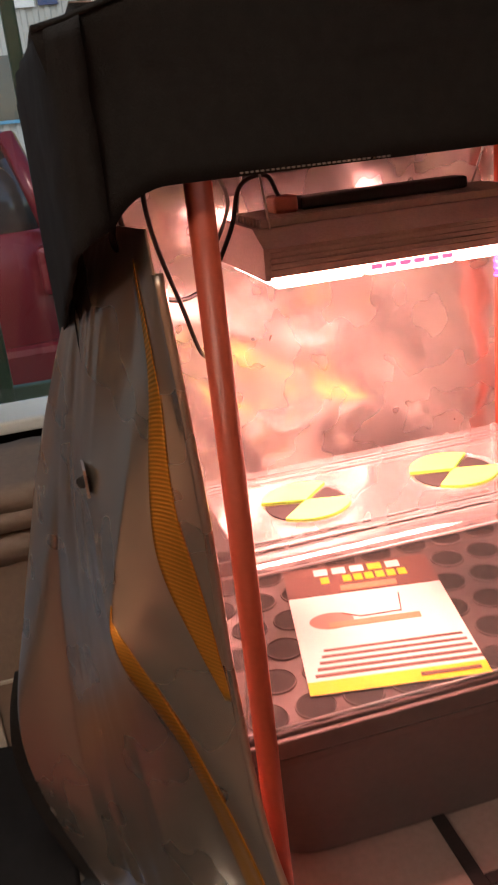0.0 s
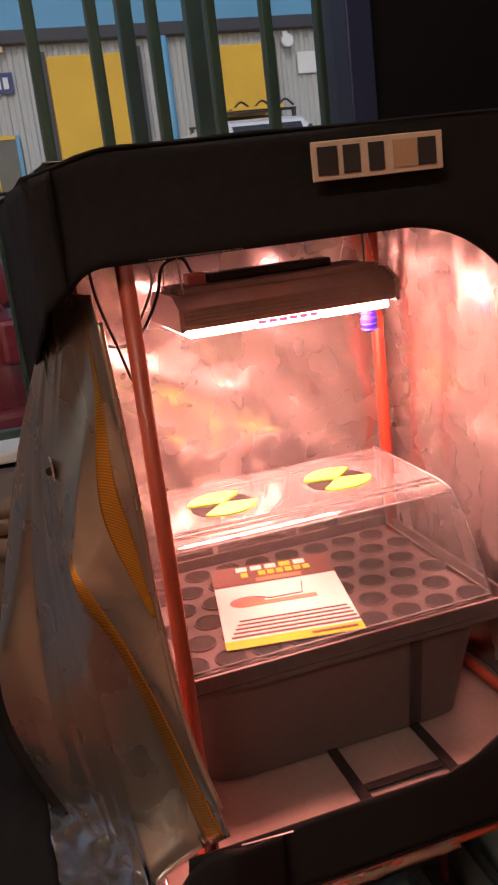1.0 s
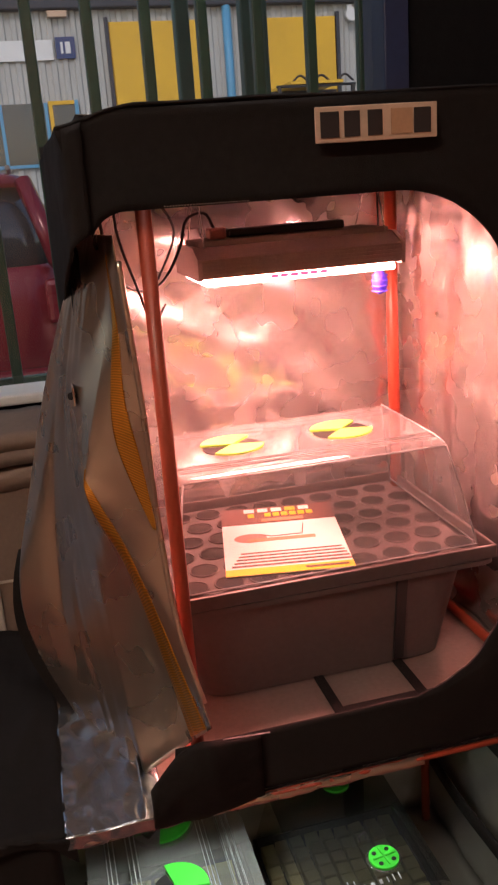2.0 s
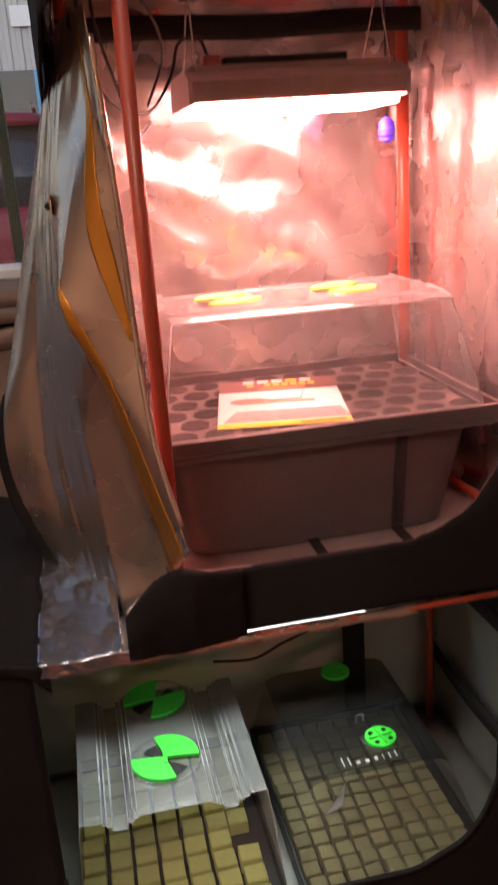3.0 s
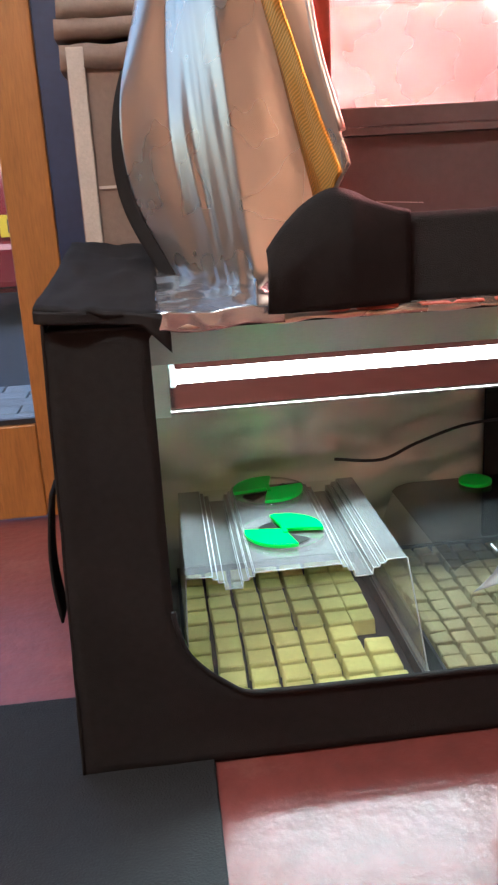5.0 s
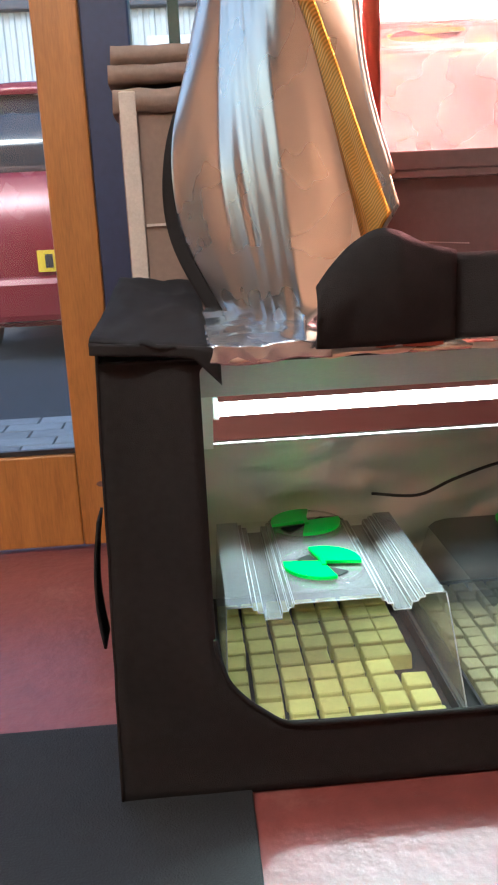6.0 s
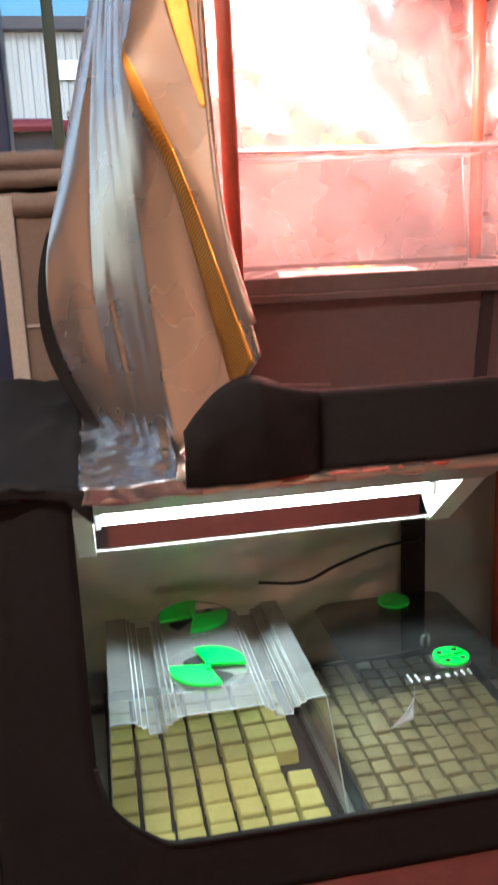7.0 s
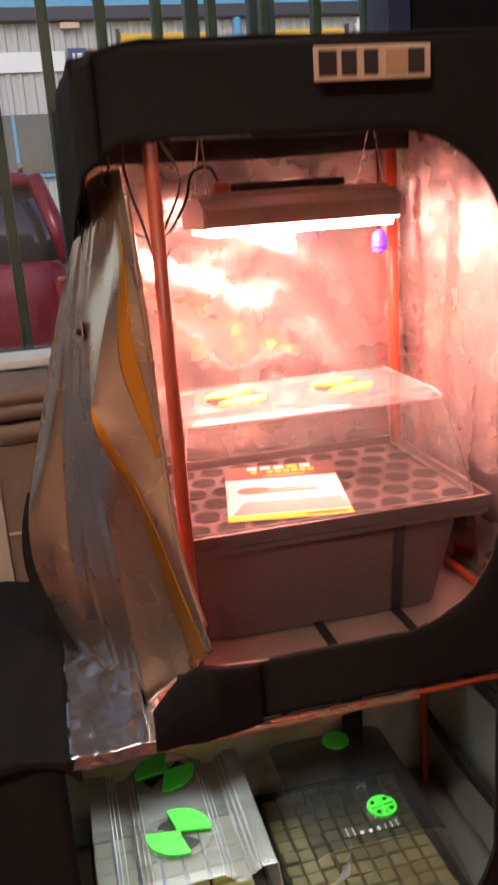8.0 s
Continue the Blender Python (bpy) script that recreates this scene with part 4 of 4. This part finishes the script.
def back_film(u, v):
    x, z = 0.114 + 0.612 * u, 0.521 + 0.81 * v
    d = 0.022 * noise.noise((x * 3.2 + 2, z * 3.2, 3)) + 0.016 * noise.noise((x * 6 + z * 6.5, z * 2 - x * 2, 11)) + 0.004 * noise.noise((x * 16 + z * 9, z * 13 - x * 6, 17)) + 0.0012 * noise.noise((x * 40, z * 36, 23))
    return (x, Y0 + 0.560 + min(d, 0.03), z)


part("back_lining", skin(back_film, 90, 110, 0.001), FOIL, up, "crumpled silver back lining")
part("side_lining", skin(lambda u, v: (0.121 + crumple((7, u * 0.6, v * 0.8), 0.006, 5), Y0 + 0.19 + 0.39 * u, 0.521 + 0.75 * v), 40, 50, 0.001), FOIL, up)
part("side_lining", skin(lambda u, v: (0.715 + crumple((9, u * 2.2, v * 1.1), 0.006, 2) + 0.004 * noise.noise((u * 9, v * 3, 4)), Y0 + 0.006 + 0.592 * u, 0.521 + 0.80 * v), 60, 60, 0.001), FOIL, up)
part("roof_lining", skin(lambda u, v: (0.13 + 0.59 * u, Y0 + 0.01 + 0.57 * v, 1.330 + crumple((u, v, 2), 0.003, 4)), 20, 20, 0.001), FOIL, up)
for x, y in ((0.189, 0.670), (0.686, 1.170), (0.142, 1.170), (0.700, 0.668)):
    # Back right pole is drawn thicker to take in its reflection in the film.
    part("pole", tube([(x, y, 0.524), (x, y, 1.322)], 0.0105 if x > 0.6 and y > 1 else 0.0085, 14), RED_POLE, up, "orange-red steel pole")
    part("corner_joint", tube([(x, y, 0.522), (x, y, 0.55)], 0.011, 12), BLACK_PLASTIC, up)
for a, c in (((0.189, 0.670), (0.700, 0.668)), ((0.700, 0.668), (0.686, 1.170)), ((0.686, 1.170), (0.142, 1.170)), ((0.142, 1.170), (0.189, 0.670))):
    part("base_pole", tube([(*a, 0.533), (*c, 0.533)], 0.0085, 12), RED_POLE, up, "orange-red steel pole")
    part("top_pole", tube([(*a, 1.318), (*c, 1.318)], 0.0085, 12), RED_POLE, up, "orange-red steel pole")
part("roof_sleeve", skin(lambda u, v: (0.128 + 0.56 * u, 1.095 + 0.002 * math.sin(u * 14), 1.238 + 0.034 * v + 0.002 * math.sin(u * 9)), 24, 3, 0.003), BLACK_FABRIC, up, "black webbing sleeve across the back")
for y in (0.90, 1.06):
    part("roof_bar", tube([(0.125, y, 1.300), (0.722, y, 1.300)], 0.0075, 10), BLACK_PLASTIC, up, "dark cross bar")
for xa, xb, ya, yb in ((0.40, 0.415, 0.66, 0.86), (0.53, 0.545, 0.66, 0.86)):
    part("floor_strap", box(xa, xb, ya, yb, 0.5265, 0.529), BLACK_FABRIC, up, "black strap on the floor")
part("floor_strap", box(0.416, 0.529, 0.742, 0.756, 0.5265, 0.529), BLACK_FABRIC, up, "black strap on the floor")


CORNER = curve([(0.119, 0, 0.580), (0.134, 0, 0.600), (0.155, 0, 0.619), (0.179, 0, 0.631), (0.200, 0, 0.628), (0.226, 0, 0.616), (0.262, 0, 0.607)], 8)


def corner_cloth(u, v):
    c = on_path(CORNER, u)
    back = min(max((c.x - 0.200) / 0.060, 0.0), 1.0)
    y = Y0 - 0.014 - 0.030 * math.sin(math.pi * min(0.15 + 0.6 * v, 1)) * (1 - back)
    return (c.x, y + crumple((u, v, 3), 0.002, 3), 0.519 + v * (c.z - 0.519))


part("side_sill", skin(lambda u, v: (0.113 + 0.002 * noise.noise((u * 4, v, 1)), Y0 - 0.004 + 0.16 * u, 0.518 + 0.032 * v), 8, 4, 0.001), FOIL_CRUSH, up, "silver lip beside the doorway")
part("door_corner", skin(corner_cloth, 30, 14, 0.003), BLACK_FABRIC, up, "black corner of the doorway, pulled forward")

# badge: plain letterless blocks on cream
bd = thing("badge", "cream badge with dark brown blocks on the black header", "badge", at=(0.455, 0.63, 1.30))
part("plate", box(0.367, 0.502, Y0 - 0.016, Y0 - 0.013, 1.290, 1.325, bevel=0.0008), BADGE, bd)
for k, (w, mat) in enumerate(((0.020, INK), (0.017, INK), (0.016, INK), (0.024, BADGE_TAN), (0.019, INK))):
    x = 0.372 + 0.0258 * k
    part("block", box(x, x + w, Y0 - 0.0175, Y0 - 0.0165, 1.295, 1.320), mat, bd)

# the opened door: a sheet hung on five lines that run from the header down to its hem
INNER = curve([(0.153, 0.660, 1.215), (0.159, 0.662, 1.111), (0.164, 0.664, 1.014), (0.167, 0.664, 0.895), (0.174, 0.640, 0.768), (0.198, 0.600, 0.651)], 12)
FOLD = curve([(0.146, 0.685, 1.215), (0.141, 0.700, 1.123), (0.101, 0.710, 0.970), (0.096, 0.698, 0.915), (0.136, 0.692, 0.810), (0.183, 0.664, 0.594)], 12)
FAN_IN = curve([(0.138, 0.710, 1.216), (0.114, 0.750, 1.103), (0.097, 0.770, 1.006), (0.093, 0.750, 0.893), (0.103, 0.735, 0.733), (0.121, 0.703, 0.531)], 12)
FAN_OUT = curve([(0.126, 0.740, 1.210), (0.098, 0.800, 1.109), (0.074, 0.850, 0.996), (0.056, 0.870, 0.867), (0.047, 0.850, 0.695), (0.070, 0.800, 0.529)], 12)
OUTER = curve([(0.116, 0.770, 1.186), (0.089, 0.850, 1.100), (0.056, 0.920, 0.987), (0.018, 0.935, 0.846), (-0.010, 0.918, 0.733), (-0.003, 0.914, 0.632), (0.044, 0.866, 0.529)], 12)
LINES = (INNER, FOLD, FAN_IN, FAN_OUT, OUTER)
STOPS = (0.0, 0.28, 0.50, 0.78, 1.0)
FACING = Vector((-0.82, -0.57, 0.0))


def door_cloth(u, v):
    """u from the inner to the outer edge, v from the top down."""
    k = max(i for i in range(4) if u >= STOPS[i] or i == 0)
    f = min(max((u - STOPS[k]) / (STOPS[k + 1] - STOPS[k]), 0), 1)
    a, c = on_path(LINES[k], v), on_path(LINES[k + 1], v)
    p = a.lerp(c, f)
    hump = 4 * f * (1 - f)
    puff = (0.002, -0.002 * v, 0.0, 0.002)[k] * hump
    low = max(0.0, v - 0.72) / 0.28
    # the middle panel is rucked into upright folds, tighter towards the hem
    ruck = (0.0016 + 0.0022 * v) * hump * noise.noise((u * 17 + 2.5 * v, v * 2.4, 6)) if k == 2 else 0.0
    if k == 2:
        ruck += 0.0012 * hump * v * noise.noise((u * 50 + 3 * v, v * 4, 9))
    ridge = 0.0022 * noise.noise((u * 4.2 + 2.2 * v, v * 4.3 - 1.5 * u, 21)) + 0.0012 * noise.noise((u * 8 - 4 * v, v * 11 + 2 * u, 31))
    ridge *= min(1.0, 6 * f * (1 - f) + 0.25)
    hem = 0.006 * low * low * noise.noise((u * 14, v * 9, 3)) * min(1, 5 * u, 6 * (1 - u))
    return p + FACING * (puff + ruck + ridge + hem)


fl = part("door_flap", skin(door_cloth, 110, 130, 0.0012), FOIL_WARM_SHEEN, up, "open tent door, silver side out, hanging in folds")


def band(u0_of, u1_of, v0, v1, n=80, lift=0.0010):
    """A strip laid on the cloth between two lines, coloured as a reflection."""
    def at(s_, q):
        v = v0 + (v1 - v0) * q
        a, c = u0_of(v), u1_of(v)
        return door_cloth(a + (c - a) * s_, v) + FACING * lift
    return skin(at, 8, n, 0.0004)


# Gold strips take the place of orange reflections on the folds.
HALF = lambda v: 0.040 * max(0.0, math.sin(math.pi * min(max((v - 0.03) / 0.60, 0), 1))) ** 0.6 + 0.001
part("glint_strip", band(lambda v: max(0.004, 0.225 - 0.345 * v - HALF(v)), lambda v: max(0.010, 0.225 - 0.345 * v + HALF(v)), 0.04, 0.62), GOLD_GLINT, fl, "gold strip standing for a warm reflection on the door")
part("glint_strip", band(lambda v: 0.275 - max(0, v - 0.48) * 0.44, lambda v: 0.283, 0.44, 0.995), GOLD_GLINT, fl, "gold strip standing for a warm reflection on the door")


def outer_hem(u, v):
    """The black outside of the door, showing as a strip beyond its silver edge."""
    q = 0.60 + 0.40 * v
    w = 0.024 * math.sin(math.pi * min(0.06 + 0.62 * v, 1)) * u
    p = on_path(OUTER, q)
    return p + Vector((-0.75 * w, 0.010 + 0.4 * w, -0.35 * w * v))


part("hem", skin(outer_hem, 5, 40, 0.003), BLACK_FABRIC, fl, "black outer hem")
part("hem", skin(lambda u, v: door_cloth(1 - 0.36 * u, 1.0) + Vector((-0.002, 0.020, 0.004 - 0.016 * v + 0.002 * noise.noise((u * 9, v, 1)))), 24, 3, 0.003), BLACK_FABRIC, fl, "black lower hem")
g = door_cloth(0.52, 0.355)
part("eyelet_patch", box(g.x - 0.003, g.x - 0.001, g.y - 0.014, g.y + 0.012, g.z - 0.010, g.z + 0.012), FOIL_WARM_SHEEN, fl)
part("eyelet", tube([g + Vector((-0.006, -0.006, 0)), g + Vector((-0.002, -0.002, 0))], 0.0045, 14), HOLE, fl, "dark metal eyelet")
# Thin tube added along the inner edge to draw its line of lamp light.
part("edge_light_roll", tube([on_path(INNER, k / 60) + Vector((0.002, -0.001, 0)) for k in range(3, 58)], 0.0035, 8), FOIL_WARM_SHEEN, fl, "silver roll added to catch the lamp's light")


# ---- the lamp in the upper tent ----
lp = thing("grow_light", "dark ribbed LED grow light hanging in the tent, lit", "grow light", at=(0.43, 0.97, 1.13))
LX0, LX1, LY0, LY1, LZ = 0.290, 0.578, 0.890, 1.060, 1.137
part("housing", extrude([(LY0, LZ), (LY0 - 0.002, LZ + 0.026), (LY0 + 0.030, LZ + 0.040), (LY1 - 0.030, LZ + 0.040), (LY1, LZ + 0.026), (LY1, LZ)], (LX0, LX1), "x"), ANODISED, lp)
for k in range(9):
    y = LY0 + 0.034 + 0.012 * k
    part("fin", box(LX0 + 0.004, LX1 - 0.004, y, y + 0.004, LZ + 0.0405, LZ + 0.048), ANODISED, lp)
for k in range(4):
    part("rib", box(LX0, LX1, LY0 - 0.0045, LY0 - 0.0022, LZ + 0.005 + 0.005 * k, LZ + 0.0075 + 0.005 * k), ANODISED, lp)
for x in (LX0 - 0.006, LX1 + 0.0005):
    part("end_plate", extrude([(LY0 - 0.002, LZ - 0.002), (LY0 - 0.004, LZ + 0.027), (LY0 + 0.028, LZ + 0.042), (LY1 - 0.028, LZ + 0.042), (LY1 + 0.002, LZ + 0.027), (LY1 + 0.002, LZ - 0.002)], (x, x + 0.0055), "x"), ANODISED, lp)
part("driver", box(0.345, 0.520, 0.955, 0.985, LZ + 0.049, LZ + 0.061, bevel=0.003), BLACK_PLASTIC, lp, "black power driver")
for x0, x1 in ((LX0 + 0.006, 0.380), (0.384, 0.472), (0.476, LX1 - 0.006)):
    part("led_bar", box(x0, x1, LY0 + 0.006, LY1 - 0.008, LZ - 0.011, LZ - 0.001, bevel=0.002), LED_WHITE, lp, "glowing white LED bar")
for k in range(6):
    part("red_led", box(0.386 + 0.0142 * k, 0.397 + 0.0142 * k, LY0 + 0.001, LY0 + 0.005, LZ - 0.006, LZ - 0.0015), LED_RED, lp, "lit red LED")
part("socket", box(0.318, 0.342, 0.955, 0.985, LZ + 0.048, LZ + 0.064, bevel=0.003), PINK_INK, lp, "red power socket")
part("power_cable", tube(curve([(0.326, 0.965, LZ + 0.064), (0.312, 0.955, LZ + 0.085), (0.285, 0.95, LZ + 0.078), (0.272, 0.95, LZ + 0.040), (0.240, 0.93, LZ - 0.002), (0.200, 0.88, LZ - 0.004), (0.165, 0.82, LZ + 0.03), (0.150, 0.79, 1.26), (0.150, 0.79, 1.318)]), 0.0022, 8), WIRE, lp, "looping black power cable")
part("power_cable", tube(curve([(0.195, 0.80, 1.318), (0.215, 0.80, 1.26), (0.245, 0.84, 1.22), (0.255, 0.90, 1.19), (0.235, 0.93, 1.14)]), 0.0017, 8), WIRE, lp)
part("power_cable", tube(curve([(0.168, 0.72, 1.30), (0.165, 0.73, 1.22), (0.185, 0.76, 1.15), (0.205, 0.80, 1.10), (0.23, 0.85, 1.115)]), 0.0017, 8), WIRE, lp)
for x in (0.300, 0.566):
    for y in (0.915, 1.035):
        part("hanger", tube([(x, y, LZ + 0.040), (x + 0.006, 0.975, 1.285)], 0.0012, 6), STEEL, lp, "thin steel hanging wire")
    part("hook", box(x - 0.008, x + 0.020, 0.966, 0.984, 1.268, 1.296, bevel=0.004), BLACK_PLASTIC, lp)
rt = thing("rope_ratchet", "blue plastic rope ratchet by the back pole", "rope ratchet", at=(0.600, 1.02, 1.085))
b = bmesh.new()
bmesh.ops.create_uvsphere(b, u_segments=20, v_segments=12, radius=0.016, matrix=Matrix.LocRotScale((0.600, 1.020, 1.094), None, (0.8, 0.7, 1.2)))
for f in b.faces:
    f.smooth = True
part("body", b, BLUE_PLASTIC, rt)
for k in range(4):
    part("grip_ring", annulus(0.600, 1.020, 1.080 + 0.008 * k, 0.0105, 0.002, 0.002, 18), BLUE_PLASTIC, rt)
part("cord", tube([(0.600, 1.020, 1.112), (0.598, 1.020, 1.30)], 0.0012, 6), WIRE, rt)

# ---- the big propagator on the tent's floor ----
big = thing("cloning_propagator", "dark plastic cloning propagator with a clear vented lid", "propagator", at=(0.44, 1.0, 0.523))
RX0, RX1, RY0, RY1, RZ = 0.178, 0.690, 0.808, 1.190, 0.705


def tank(u, v):
    a = 2 * math.pi * u
    c, s_ = math.cos(a), math.sin(a)
    ex = 0.22
    hx, hy = (0.198 + 0.032 * v), (0.155 + 0.024 * v)
    return (0.425 + hx * math.copysign(abs(c) ** ex, c), 0.998 + hy * math.copysign(abs(s_) ** ex, s_), 0.526 + 0.155 * v)


body = part("tank", skin(tank, 96, 8), TANK_PLASTIC, big, "dark tapered water tank")
for x in (0.530,):
    part("tank_rib", extrude([(0.8135, 0.680), (0.836, 0.535), (0.850, 0.535), (0.830, 0.680)], (x, x + (0.016 if x > 0.5 else 0.004)), "x"), BLACK_PLASTIC, body)
part("rim", extrude([(x, y) for x, y in rounded(RX0, RX1, RY0, RY1, (0.02, 0.02, 0.02, 0.02), 5)], (0.682, 0.690), "z"), TANK_PLASTIC, big)
for x0, x1, y0, y1 in ((RX0, RX1, RY0, RY0 + 0.006), (RX0, RX1, RY1 - 0.006, RY1), (RX0, RX0 + 0.006, RY0 + 0.0065, RY1 - 0.0065), (RX1 - 0.006, RX1, RY0 + 0.0065, RY1 - 0.0065)):
    part("rim_lip", box(x0, x1, y0, y1, 0.6905, 0.712, bevel=0.002), TANK_PLASTIC, big)
top = part("top_plate", box(RX0 + 0.022, RX1 - 0.024, RY0 + 0.024, RY1 - 0.024, 0.6905, 0.702, bevel=0.003), TANK_PLASTIC, big, "dark plate with round planting holes")
for i in range(9):
    for j in range(6):
        x, y = 0.232 + 0.0525 * i + (0.026 if j % 2 else 0), 0.858 + 0.055 * j
        if x > 0.655:
            continue
        # Black disc laid on the plate for the dark inside of a hole.
        hb = part("planting_hole", tube([(x, y, 0.7025), (x, y, 0.7032)], 0.0205, 22), HOLE, top)
        part("hole_rim", annulus(x, y, 0.7022, 0.0205, 0.0015, 0.0022, 22), TANK_PLASTIC, hb)
# lid, ribs along its width
RIB = 0.0035
side = [(0.864 + 0.020 * (1 - math.cos(radians(a))), -0.020 * (1 - math.sin(radians(a)))) for a in range(10, 91, 16)] + [(0.896, 0.0), (0.897, -RIB), (0.904, -RIB), (0.905, 0.0), (0.914, 0.0), (0.915, -RIB), (0.921, -RIB), (0.922, 0.001), (1.062, 0.001), (1.063, -RIB), (1.071, -RIB), (1.072, 0), (1.082, 0), (1.083, -RIB), (1.091, -RIB), (1.092, 0), (1.110, 0), (1.118, -0.003)]
b = lid_shell([(-y, d) for y, d in side][::-1], 0.232, 0.636, lambda x: 0.866, (-1.165, -0.836, 0.204, 0.672, 0.7035), 0)
for q in b.verts:
    q.co = Vector((q.co.y, -q.co.x, q.co.z))
bmesh.ops.recalc_face_normals(b, faces=b.faces[:])
b2 = b.copy()
bmesh.ops.delete(b, geom=[f for f in b.faces if min(v.co.z for v in f.verts) > 0.82], context="FACES")
bmesh.ops.delete(b2, geom=[f for f in b2.faces if min(v.co.z for v in f.verts) <= 0.82], context="FACES")
for f in b2.faces:
    f.smooth = max(v.co.y for v in f.verts) < 0.89
lid_c = part("lid", b, CLEAR_LID, big, "clear ribbed plastic lid")
part("lid_top", b2, LID_TOP, lid_c, "clear ribbed lid top")
# Hazy tubes imitate the white reflections along the lid's edges.
for pts_ in ([(0.232, 0.868, 0.8600), (0.636, 0.868, 0.8600)], [(0.636, 0.870, 0.862), (0.636, 0.905, 0.867), (0.636, 1.112, 0.867)], [(0.636, 0.868, 0.8595), (0.645, 0.862, 0.830), (0.672, 0.836, 0.705)],
             [(0.636, 1.116, 0.864), (0.672, 1.165, 0.705)], [(0.204, 0.836, 0.705), (0.672, 0.836, 0.705), (0.672, 1.165, 0.705)], [(0.232, 0.868, 0.8600), (0.204, 0.836, 0.705)]):
    part("edge_highlight", tube(pts_, 0.0016, 6), HIGHLIGHT_HAZE, lid_c, "milky line standing for the lid edge's highlight")
for y in (0.8965, 0.9045, 0.9145, 0.9215, 1.0625, 1.0715, 1.0825, 1.0915):
    part("rib_highlight", tube([(0.234, y, 0.8665), (0.634, y, 0.8665)], 0.0006, 4), HIGHLIGHT_HAZE, lid_c)
for cx, turn in ((0.333, -14), (0.514, -14)):
    v = part("vent", sector(sector(None, cx, 0.990, 0.8685, 0.872, 0.050, turn + 60, turn + 178), cx, 0.990, 0.8685, 0.872, 0.050, turn + 240, turn + 358), LIME, lid_c, "lime green turning vent")
    part("vent_hole", sector(sector(None, cx, 0.990, 0.8672, 0.8682, 0.046, turn + 182, turn + 236), cx, 0.990, 0.8672, 0.8682, 0.046, turn + 2, turn + 56), HOLE, v)
    part("vent_ring", annulus(cx, 0.990, 0.867, 0.052, 0.003, 0.003), CLEAR_LID, v)

# flyer lying on the planting plate under the lid
card = thing("flyer", "printed card with a white picture and yellow stripe on the plate", "flyer", at=(0.283, 0.871, 0.706))
CM = pose(0.283, 0.871, 0.7050, 0, 0, -11)


def on_card(name, x0, x1, y0, y1, h, mat, parent=card):
    b = box(x0, x1, y0, y1, h, h + 0.0005)
    b.transform(CM)
    return part(name, b, mat, parent)


sheet_ = on_card("sheet", 0, 0.193, 0, 0.268, 0, PAPER)
on_card("dark_header", 0, 0.193, 0.196, 0.268, 0.0008, BROWN_INK)
on_card("yellow_band", 0, 0.193, 0, 0.022, 0.0008, YELLOW_INK)
on_card("yellow_print", 0.120, 0.185, 0.008, 0.014, 0.0016, BROWN_INK)
for k in range(5):
    on_card("dark_stripe", 0.010 + 0.004 * k, 0.193 - 0.002 * k, 0.029 + 0.0115 * k, 0.0345 + 0.0112 * k, 0.0008, BROWN_INK)
for k in range(5):
    on_card("white_block", 0.040 + 0.024 * k, 0.058 + 0.024 * k, 0.244, 0.260, 0.0016, YELLOW_INK if k == 3 else PAPER)
for k in range(8):
    if k != 1:
        on_card("yellow_block", 0.046 + 0.0145 * k, 0.057 + 0.0145 * k, 0.222, 0.238, 0.0016, YELLOW_INK)
on_card("tan_block", 0.068, 0.140, 0.200, 0.213, 0.0016, BADGE_TAN)
on_card("picture_lamp", 0.040, 0.150, 0.120, 0.132, 0.0008, BADGE_TAN)
b = bmesh.new()
bmesh.ops.create_circle(b, cap_ends=True, segments=20, radius=0.018, matrix=CM @ Matrix.LocRotScale((0.045, 0.136, 0.001), None, (1.5, 1.0, 1)))
part("picture_end", b, PINK_INK, card)
b = tube([CM @ Vector(q) for q in ((0.060, 0.150, 0.001), (0.080, 0.138, 0.001), (0.130, 0.140, 0.001), (0.136, 0.180, 0.001))], 0.0009, 6)
part("picture_line", b, INK, card)
